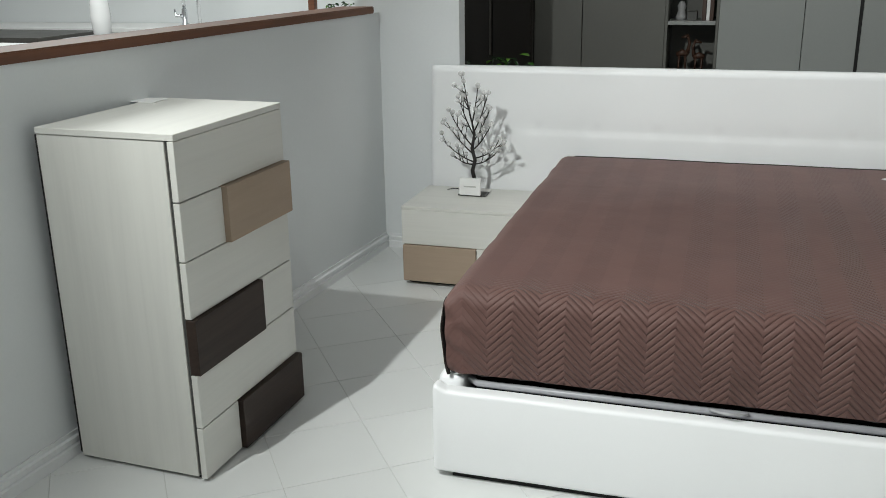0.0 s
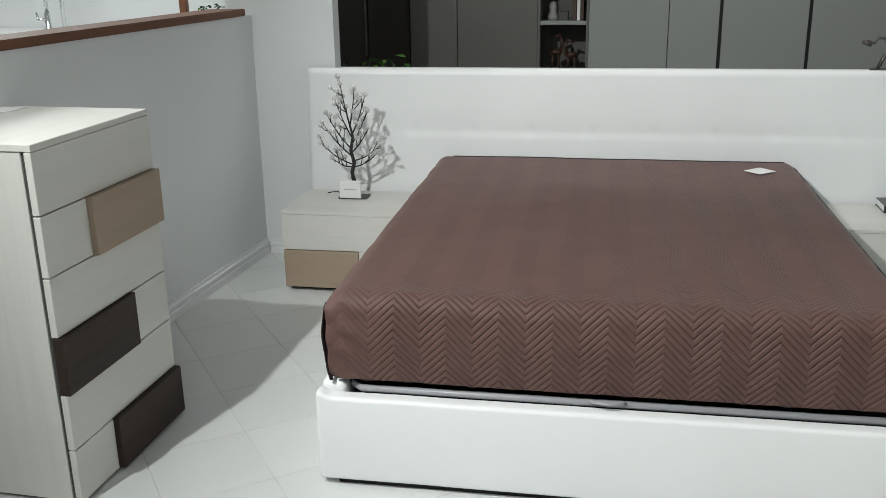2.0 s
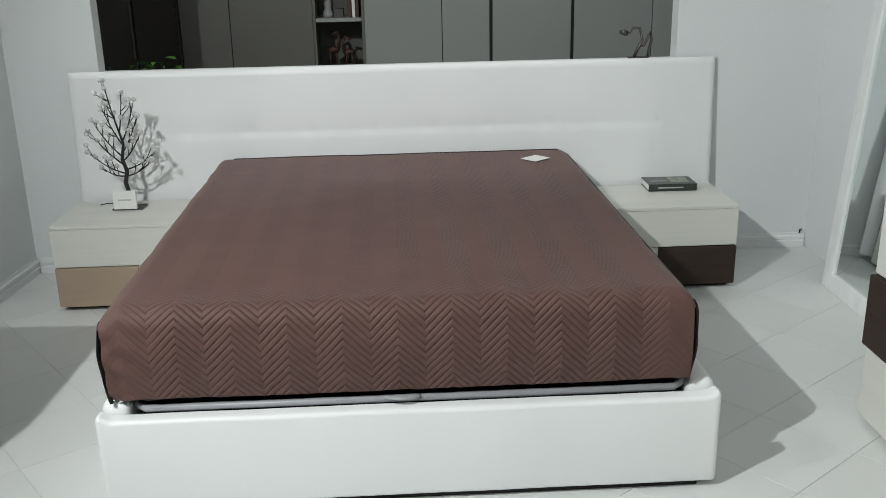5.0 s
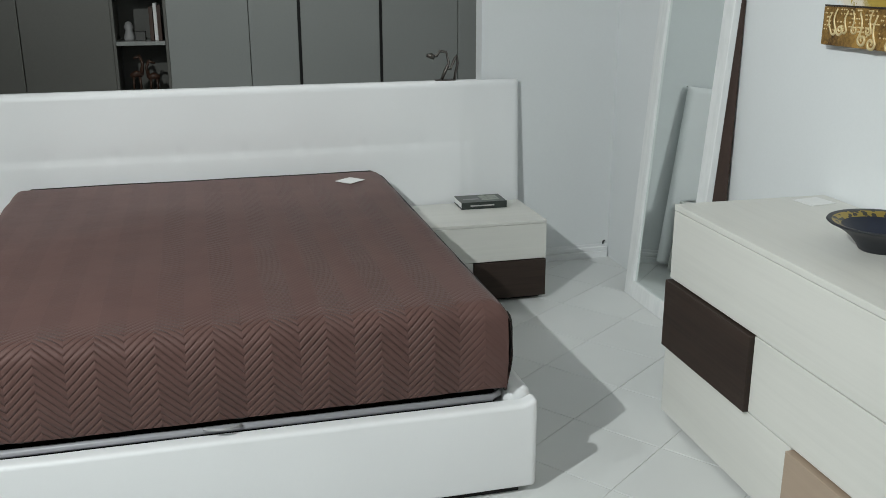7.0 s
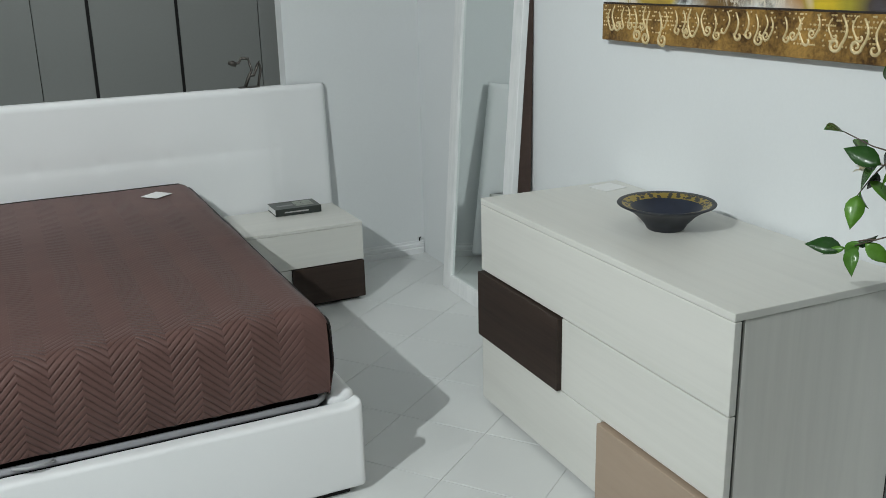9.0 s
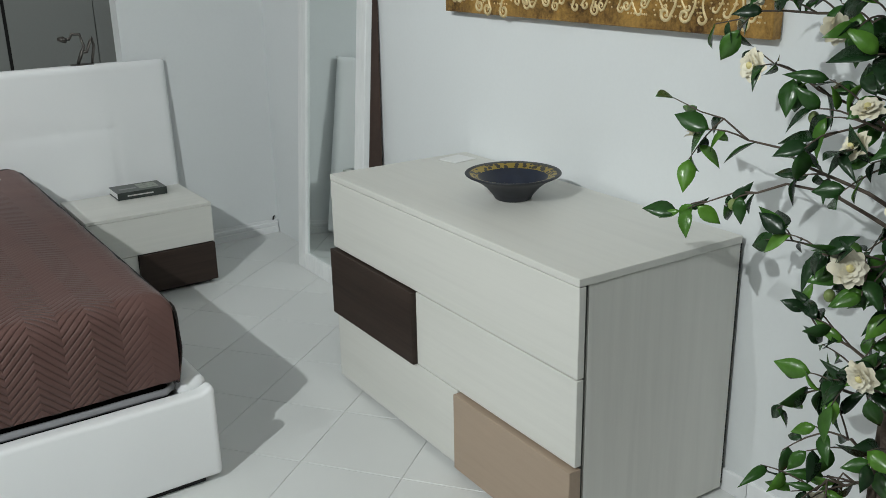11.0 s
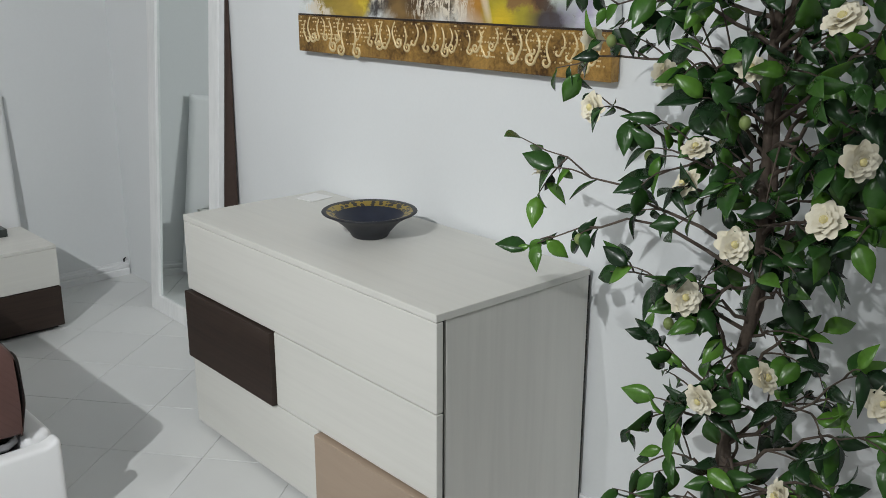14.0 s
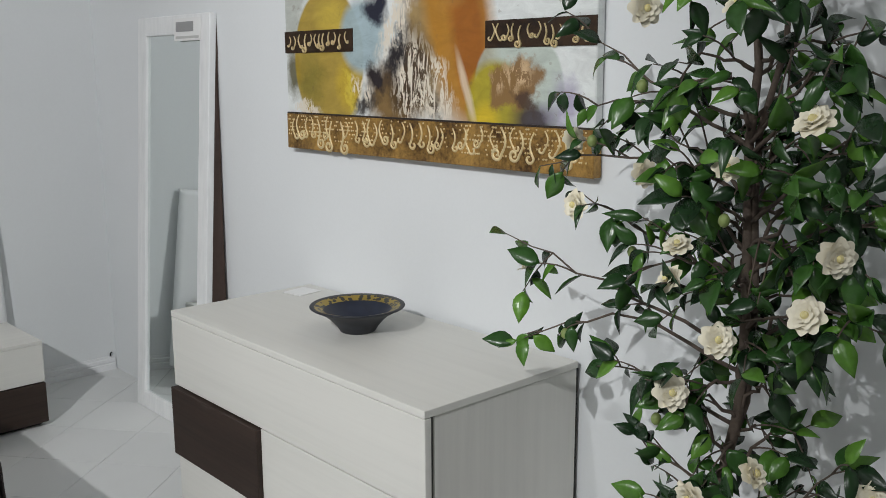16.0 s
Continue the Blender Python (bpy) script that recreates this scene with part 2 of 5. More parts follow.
def rim_material():
    m, nt, b = material("gold_patterned_rim")
    v = coords(nt)
    vo = nt.nodes.new("ShaderNodeTexVoronoi")
    vo.inputs["Scale"].default_value = 75
    nt.links.new(v, vo.inputs["Vector"])
    f = math_node(nt, "GREATER_THAN", vo.outputs["Distance"], 0.48)
    nt.links.new(mix_color(nt, f, (0.03, 0.03, 0.025), (0.4, 0.3, 0.07)), b.inputs["Base Color"])
    nt.links.new(math_node(nt, "MULTIPLY", f, 0.7), b.inputs["Metallic"])
    b.inputs["Roughness"].default_value = 0.42
    return m


def gold_material(name, dark, light, spread):
    m, nt, b = material(name)
    v = coords(nt)
    n = noise_tex(nt, v, 9.0, 6.0, 0.7, 0.6)
    f = noise_tex(nt, v, 90.0, 3.0)
    mixf = math_node(nt, "ADD", math_node(nt, "MULTIPLY", n, 0.75), math_node(nt, "MULTIPLY", f, 0.25))
    nt.links.new(ramp(nt, mixf, [(0.5 - spread, dark), (0.5 + spread, light)]), b.inputs["Base Color"])
    b.inputs["Metallic"].default_value, b.inputs["Roughness"].default_value = 0.35, 0.45
    bump(nt, b, f, 0.5, 0.002)
    return m


def canvas_material():
    """Abstract oil painting: overlapping washes of ochre, umber, navy and pale blue on white."""
    m, nt, b = material("painted_canvas")
    tc = nt.nodes.new("ShaderNodeTexCoord")
    wob = nt.nodes.new("ShaderNodeTexNoise")
    wob.inputs["Scale"].default_value, wob.inputs["Detail"].default_value, wob.inputs["Roughness"].default_value = 6.0, 9.0, 0.68
    nt.links.new(tc.outputs["Object"], wob.inputs["Vector"])
    sub = nt.nodes.new("ShaderNodeVectorMath")
    sub.operation = "SUBTRACT"
    nt.links.new(wob.outputs["Color"], sub.inputs[0])
    sub.inputs[1].default_value = (0.5, 0.5, 0.5)
    streak = noise_tex(nt, coords(nt, (48, 48, 13)), 1.0, 7.0, 0.75, 1.2)
    spots = noise_tex(nt, coords(nt), 26.0, 5.0, 0.7)

    def warped(amount):
        s = nt.nodes.new("ShaderNodeVectorMath")
        s.operation = "SCALE"
        nt.links.new(sub.outputs[0], s.inputs[0])
        s.inputs["Scale"].default_value = amount
        a = nt.nodes.new("ShaderNodeVectorMath")
        a.operation = "ADD"
        nt.links.new(tc.outputs["Object"], a.inputs[0])
        nt.links.new(s.outputs[0], a.inputs[1])
        return a.outputs[0]

    smooth, rough_edge = warped(0.02), warped(0.22)

    def disc(x, z, rx, rz, edge, vec, turn=0.0):
        mp = nt.nodes.new("ShaderNodeMapping")
        mp.vector_type = "TEXTURE"
        mp.inputs["Location"].default_value = (x, 0, z)
        mp.inputs["Rotation"].default_value = (0, radians(turn), 0)
        mp.inputs["Scale"].default_value = (rx, 10, rz)
        nt.links.new(vec, mp.inputs[0])
        ln = nt.nodes.new("ShaderNodeVectorMath")
        ln.operation = "LENGTH"
        nt.links.new(mp.outputs[0], ln.inputs[0])
        mr = nt.nodes.new("ShaderNodeMapRange")
        mr.inputs["From Min"].default_value, mr.inputs["From Max"].default_value = 1.0, 1.0 - edge
        nt.links.new(ln.outputs["Value"], mr.inputs["Value"])
        return mr.outputs[0]

    def times(a, k):
        return math_node(nt, "MULTIPLY", a, k)

    col = mix_color(nt, wob.outputs["Fac"], (0.7, 0.75, 0.74), (0.8, 0.81, 0.79))
    brush = noise_tex(nt, coords(nt, (9, 9, 22)), 1.0, 6.0, 0.7, 0.8)
    ground = [
        (0.05, 0.5, 0.1, 0.2, 0.6, rough_edge, 0, (0.3, 0.32, 0.26), 0.6),
        (0.04, 0.26, 0.07, 0.1, 0.6, rough_edge, 0, (0.1, 0.085, 0.02), 0.9),
        (0.25, 0.31, 0.2, 0.24, 0.05, smooth, 0, (0.4, 0.27, 0.02), 0.96),
        (0.15, 0.24, 0.09, 0.1, 0.7, rough_edge, 0, (0.22, 0.18, 0.025), 0.85),
        (0.28, 0.43, 0.12, 0.1, 0.6, smooth, 20, (0.6, 0.44, 0.06), 0.8),
        (0.36, 0.22, 0.08, 0.1, 0.5, smooth, -20, (0.55, 0.38, 0.03), 0.8),
        (0.44, 0.38, 0.13, 0.13, 0.25, smooth, 0, (0.36, 0.48, 0.52), 0.92),
        (0.7, 0.56, 0.1, 0.12, 0.6, smooth, 0, (0.3, 0.3, 0.38), 0.7),
        (0.6, 0.2, 0.2, 0.13, 0.5, rough_edge, 0, (0.2, 0.11, 0.02), 0.97),
        (0.76, 0.36, 0.14, 0.3, 0.6, rough_edge, -10, (0.34, 0.2, 0.03), 0.9),
        (0.88, 0.44, 0.16, 0.44, 0.35, smooth, -12, (0.44, 0.2, 0.015), 0.98),
        (0.93, 0.38, 0.09, 0.3, 0.5, smooth, -12, (0.33, 0.1, 0.006), 0.9),
        (0.86, 0.6, 0.1, 0.16, 0.6, smooth, -10, (0.58, 0.38, 0.1), 0.7),
        (1.12, 0.22, 0.17, 0.17, 0.05, smooth, 0, (0.42, 0.5, 0.42), 0.7),
        (1.04, 0.18, 0.13, 0.13, 0.2, smooth, -30, (0.4, 0.33, 0.015), 0.97),
        (1.0, 0.13, 0.07, 0.07, 0.6, smooth, -30, (0.7, 0.5, 0.02), 0.85),
        (1.18, 0.14, 0.1, 0.06, 0.6, smooth, 0, (0.05, 0.035, 0.045), 0.95),
        (1.28, 0.17, 0.08, 0.1, 0.7, rough_edge, 0, (0.38, 0.34, 0.48), 0.85),
    ]
    dabs = [
        (0.68, 0.27, 0.13, 0.17, 0.5, rough_edge, 8, (0.06, 0.034, 0.014), 0.97),
        (0.52, 0.47, 0.08, 0.06, 0.6, rough_edge, 30, (0.012, 0.013, 0.03), 1.0),
        (0.62, 0.32, 0.045, 0.12, 0.6, rough_edge, 18, (0.014, 0.011, 0.014), 1.0),
        (0.51, 0.25, 0.08, 0.06, 0.6, rough_edge, 0, (0.018, 0.012, 0.014), 1.0),
        (0.45, 0.16, 0.09, 0.035, 0.6, rough_edge, -20, (0.02, 0.013, 0.01), 0.95),
        (0.79, 0.17, 0.03, 0.07, 0.6, rough_edge, 0, (0.05, 0.03, 0.008), 0.9),
        (0.92, 0.22, 0.02, 0.14, 0.6, smooth, -20, (0.72, 0.58, 0.42), 0.8),
        (1.11, 0.245, 0.11, 0.085, 0.25, rough_edge, -22, (0.24, 0.13, 0.045), 0.97),
        (1.16, 0.2, 0.05, 0.04, 0.6, rough_edge, 20, (0.06, 0.03, 0.02), 0.9),
        (0.36, 0.2, 0.02, 0.09, 0.6, rough_edge, -30, (0.65, 0.5, 0.05), 0.9),
    ]
    for x, z, rx, rz, edge, vec, turn, c, k in ground:
        col = mix_color(nt, times(disc(x, z, rx, rz, edge, vec, turn), k), col, c)
    # brush marks break up the flat washes
    dry = math_node(nt, "ADD", times(brush, 0.9), 0.5)
    col = mix_color(nt, 0.8, col, dry, "MULTIPLY")
    for x, z, rx, rz, edge, vec, turn, c, k in dabs:
        col = mix_color(nt, times(disc(x, z, rx, rz, edge, vec, turn), k), col, c)
    # scraped pale paint with dark scratches, in the middle and on the stone
    for x, z, rx, rz, turn, level in ((0.69, 0.24, 0.1, 0.17, 8, 0.5), (0.79, 0.2, 0.08, 0.13, -22, 0.5), (0.6, 0.4, 0.13, 0.06, -40, 0.48), (0.42, 0.2, 0.08, 0.035, 35, 0.5), (1.1, 0.27, 0.09, 0.06, -22, 0.5), (0.12, 0.15, 0.08, 0.03, 0, 0.45), (0.66, 0.5, 0.05, 0.1, 20, 0.5)):
        area = disc(x, z, rx, rz, 0.45, rough_edge, turn)
        pale = math_node(nt, "GREATER_THAN", streak, level)
        col = mix_color(nt, math_node(nt, "MULTIPLY", times(area, 0.95), pale), col, (0.74, 0.67, 0.55) if x < 1 else (0.6, 0.42, 0.24))
    col = mix_color(nt, times(math_node(nt, "GREATER_THAN", spots, 0.64), 0.3), col, (0.16, 0.1, 0.05))
    nt.links.new(col, b.inputs["Base Color"])
    b.inputs["Roughness"].default_value = 0.5
    bump(nt, b, streak, 0.3, 0.002)
    return m


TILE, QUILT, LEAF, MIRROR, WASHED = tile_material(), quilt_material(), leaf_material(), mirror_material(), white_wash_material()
RIM = rim_material()
GOLD_BAND = gold_material("gold_leaf_band", (0.075, 0.035, 0.01), (0.5, 0.29, 0.075), 0.12)
DARK_BAND = gold_material("dark_bronze_band", (0.012, 0.008, 0.006), (0.07, 0.035, 0.015), 0.15)
GOLD_LINE = gold_material("raised_gold_paste", (0.55, 0.4, 0.17), (0.9, 0.76, 0.46), 0.2)
CANVAS = canvas_material()


# ---------- builders ----------
def thing(name, m, label, category, group="", kind=""):
    ob = new(name)
    ob.matrix_world = m
    return tagged(ob, label, category, group, kind)


def mesh_of(name, bm, mat, smooth=False):
    me = bpy.data.meshes.new(name)
    bm.normal_update()
    bm.to_mesh(me)
    bm.free()
    me.materials.append(mat)
    if smooth:
        for p in me.polygons:
            p.use_smooth = True
    return me


def part(name, bm, mat, parent, label="", smooth=False):
    ob = new(name, mesh_of(name, bm, mat, smooth))
    ob.parent = parent
    return tagged(ob, label)


def solo(name, bm, mat, label, category, kind="", smooth=False, m=None, group=""):
    ob = new(name, mesh_of(name, bm, mat, smooth))
    if m is not None:
        ob.matrix_world = m
    return tagged(ob, label, category, group, kind)


def box(x0, x1, y0, y1, z0, z1, bevel=0.002, segments=1, bm=None):
    out = bm or bmesh.new()
    made = bmesh.ops.create_cube(out, size=1.0, matrix=Matrix.Translation(((x0 + x1) / 2, (y0 + y1) / 2, (z0 + z1) / 2)) @ Matrix.Diagonal((x1 - x0, y1 - y0, z1 - z0, 1)))
    if bevel:
        edges = list({e for v in made["verts"] for e in v.link_edges})
        bmesh.ops.bevel(out, geom=edges, offset=bevel, segments=segments, profile=0.5, affect="EDGES")
    return out


def prism(points, z0, z1, bm=None):
    """An upright block over a plan outline, counter-clockwise."""
    out = bm or bmesh.new()
    low = [out.verts.new((x, y, z0)) for x, y in points]
    high = [out.verts.new((x, y, z1)) for x, y in points]
    out.faces.new(low[::-1])
    out.faces.new(high)
    for i in range(len(points)):
        j = (i + 1) % len(points)
        out.faces.new((low[i], low[j], high[j], high[i]))
    return out


def lathe(profile, steps=48, bm=None, at=(0, 0, 0)):
    out = bm or bmesh.new()
    rings = []
    for r, z in profile:
        if r < 1e-5:
            rings.append([out.verts.new((at[0], at[1], at[2] + z))])
        else:
            rings.append([out.verts.new((at[0] + r * math.cos(2 * math.pi * k / steps), at[1] + r * math.sin(2 * math.pi * k / steps), at[2] + z)) for k in range(steps)])
    for a, b in zip(rings, rings[1:]):
        for k in range(steps):
            n = (k + 1) % steps
            if len(a) == 1 and len(b) > 1:
                out.faces.new((a[0], b[n], b[k]))
            elif len(b) == 1 and len(a) > 1:
                out.faces.new((a[k], a[n], b[0]))
            elif len(a) > 1:
                out.faces.new((a[k], a[n], b[n], b[k]))
    return out


def tube(points, radii, sides=6, bm=None):
    """A tapering round rod through points."""
    out = bm or bmesh.new()
    pts = [Vector(p) for p in points]
    rings = []
    for i, p in enumerate(pts):
        d = (pts[min(i + 1, len(pts) - 1)] - pts[max(i - 1, 0)]).normalized()
        a = d.orthogonal().normalized() if i == 0 else (a - d * a.dot(d)).normalized()
        b = d.cross(a)
        rings.append([out.verts.new(p + (a * math.cos(2 * math.pi * k / sides) + b * math.sin(2 * math.pi * k / sides)) * radii[i]) for k in range(sides)])
    for r, s in zip(rings, rings[1:]):
        for k in range(sides):
            out.faces.new((r[k], r[(k + 1) % sides], s[(k + 1) % sides], s[k]))
    out.faces.new(rings[0][::-1])
    out.faces.new(rings[-1])
    return out


def bent(a, b, sag, steps=6):
    a, b = Vector(a), Vector(b)
    return [a.lerp(b, i / steps) + Vector((0, 0, sag)) * math.sin(math.pi * i / steps) for i in range(steps + 1)]


# ---------- setting ----------
TOP = 3.3
SLANT = math.tan(radians(4.7))


def left_x(y):
    return -0.968 - (2.198 - y) * SLANT


def right_x(y):
    return 2.935 - (2.15 - y) * math.tan(radians(1.2))


# back wall with the long opening
bm = prism([(-1.1, 2.16), (-0.547, 2.16), (-0.547, 2.26), (-1.1, 2.26)], 0, TOP)
prism([(-0.547, 2.16), (2.203, 2.16), (2.203, 2.26), (-0.547, 2.26)], 0, 0.975, bm)
prism([(-0.547, 2.16), (2.203, 2.16), (2.203, 2.26), (-0.547, 2.26)], 2.2, TOP, bm)
prism([(2.203, 2.16), (3.2, 2.16), (3.2, 2.26), (2.203, 2.26)], 0, TOP, bm)
solo("wall_north", bm, WALL, "white painted wall with a long opening above the bed", "wall", "structure")
# right wall
bm = prism([(right_x(-5), -5), (right_x(-5) + 0.15, -5), (right_x(2.16) + 0.15, 2.16), (right_x(2.16), 2.16)], 0, TOP)
solo("wall_east", bm, WALL, "plain cool-white painted wall behind the dresser", "wall", "structure")
# half wall on the left, with its wooden capping
bm = prism([(left_x(-5) - 0.12, -5), (left_x(-5), -5), (left_x(2.16), 2.16), (left_x(2.16) - 0.12, 2.16)], 0, 1.24)
solo("wall_west", bm, WALL, "grey-white painted half wall under a wooden capping", "wall", "structure")
bm = prism([(left_x(-5) - 0.16, -5), (left_x(-5) + 0.012, -5), (left_x(2.08) + 0.012, 2.08), (left_x(2.08) - 0.16, 2.08)], 1.24, 1.274)
bmesh.ops.bevel(bm, geom=list(bm.edges), offset=0.004, segments=2, affect="EDGES")
solo("wall_capping", bm, WALNUT, "reddish-brown wooden capping board on the half wall", "ledge", "structure")
# closing walls of the showroom, the kitchen display and the space behind the opening
# added behind the camera, unseen; grey so that less light bounces back
solo("wall_south", prism([(-7, -5.15), (3.2, -5.15), (3.2, -5), (-7, -5)], 0, TOP), GREY_DOOR, "unseen added wall closing the showroom, grey to cut bounced light", "wall", "structure")
solo("wall_kitchen_north", prism([(-7, 5.6), (-1.1, 5.6), (-1.1, 5.75), (-7, 5.75)], 0, TOP), WALL, "white painted wall of the kitchen display", "wall", "structure")
solo("wall_kitchen_west", prism([(-7.15, -5.15), (-7, -5.15), (-7, 5.75), (-7.15, 5.75)], 0, TOP), WALL, "white painted far wall of the kitchen display", "wall", "structure")
solo("wall_partition", prism([(-1.1, 2.26), (-0.98, 2.26), (-0.98, 5.75), (-1.1, 5.75)], 0, TOP), WALL, "white painted partition between the displays", "wall", "structure")
solo("wall_back_east", prism([(3.2, 2.26), (3.35, 2.26), (3.35, 4.4), (3.2, 4.4)], 0, TOP), TAUPE_DOOR, "grey wall beside the wardrobe display", "wall", "structure")
solo("wall_back_north", prism([(-1.0, 4.25), (3.35, 4.25), (3.35, 4.4), (-1.0, 4.4)], 0, TOP), TAUPE_DOOR, "grey wall behind the wardrobe display", "wall", "structure")
solo("ceiling", box(-7.2, 3.4, -5.2, 5.8, TOP, TOP + 0.1, 0), CEIL, "plain white ceiling over the showroom", "ceiling", "structure")


def skirting(name, a, b, height, depth, label, stepped=True):
    """Moulded skirting from a to b; its back is to the left of the way from a to b."""
    a, b = Vector((*a, 0)), Vector((*b, 0))
    d = (b - a).normalized()
    out = Vector((d.y, -d.x, 0))
    prof = [(0, 0), (depth, 0), (depth, height * 0.42), (depth * 0.6, height * 0.47), (depth * 0.6, height * 0.52), (depth * 0.85, height * 0.58), (depth * 0.85, height * 0.76), (depth * 0.35, height * 0.82), (depth * 0.35, height), (0, height)] if stepped else [(0, 0), (depth, 0), (depth, height - 0.003), (depth - 0.003, height), (0, height)]
    out_bm = bmesh.new()
    ends = [[out_bm.verts.new(p + out * u + Vector((0, 0, z))) for u, z in prof] for p in (a, b)]
    n = len(prof)
    for k in range(n):
        out_bm.faces.new((ends[0][k], ends[0][(k + 1) % n], ends[1][(k + 1) % n], ends[1][k]))
    out_bm.faces.new(ends[0][::-1])
    out_bm.faces.new(ends[1])
    bmesh.ops.recalc_face_normals(out_bm, faces=out_bm.faces)
    return solo(name, out_bm, TRIM, label, "skirting", "structure")


skirting("baseboard_west", (left_x(-5), -5), (left_x(2.155), 2.155), 0.08, 0.018, "white moulded skirting along the half wall")
skirting("baseboard_north_west", (left_x(2.15) + 0.02, 2.16), (-0.6, 2.16), 0.076, 0.016, "white moulded skirting beside the bedside table")
skirting("baseboard_north_east", (2.2, 2.16), (2.925, 2.16), 0.074, 0.014, "white moulded skirting behind the bedside table")
skirting("baseboard_east", (right_x(-0.3) - 0.0, -0.3), (right_x(-1.012), -1.012), 0.066, 0.01, "plain white tile skirting behind the dresser", False)
skirting("baseboard_east_near", (right_x(-1.015), -1.015), (right_x(-4.8), -4.8), 0.066, 0.01, "plain white tile skirting along the wall", False)


# ---------- bed ----------
def padded(x0, x1, y0, y1, z0, z1, r, seg=4):
    return box(x0, x1, y0, y1, z0, z1, r, seg)


def foot_rail(length, depth, z0, z1):
    """An upholstered rail whose top lifts a little towards both corners."""
    out = bmesh.new()
    r = 0.014
    xs = [0.0, 0.002, 0.006, 0.012, 0.02] + [0.02 + 0.09 * k / 8 for k in range(1, 9)] + [0.11 + (length - 0.22) * k / 24 for k in range(1, 24)]
    xs += [length - x for x in ([0.02 + 0.09 * k / 8 for k in range(8, 0, -1)] + [0.02, 0.012, 0.006, 0.002, 0.0])]
    rings = []
    for x in xs:
        gap = min(x, length - x)
        inset = r - math.sqrt(max(0.0, r * r - (r - gap) ** 2)) if gap < r else 0.0
        lift = max(0.0, 1 - gap / 0.045)
        top = z1 + 0.015 * lift * lift * (3 - 2 * lift) - inset + 0.0015 * noise.noise((x * 6, 2.0, 0.0))
        y0, y1, low = inset * 0.9 + 0.0015 * noise.noise((x * 5, 0.0, 4.0)), depth - inset * 0.9, z0 + inset * 0.6
        ring = []
        for cy, cz, a0 in ((y1 - r, low + r, -90), (y1 - r, top - r, 0), (y0 + r, top - r, 90), (y0 + r, low + r, 180)):
            for k in range(5):
                a = radians(a0 + 22.5 * k)
                ring.append(out.verts.new((x, cy + r * math.cos(a), cz + r * math.sin(a))))
        rings.append(ring)
    n = len(rings[0])
    for p, q in zip(rings, rings[1:]):
        for k in range(n):
            out.faces.new((p[k], p[(k + 1) % n], q[(k + 1) % n], q[k]))
    out.faces.new(rings[0][::-1])
    out.faces.new(rings[-1])
    bmesh.ops.recalc_face_normals(out, faces=out.faces)
    return out


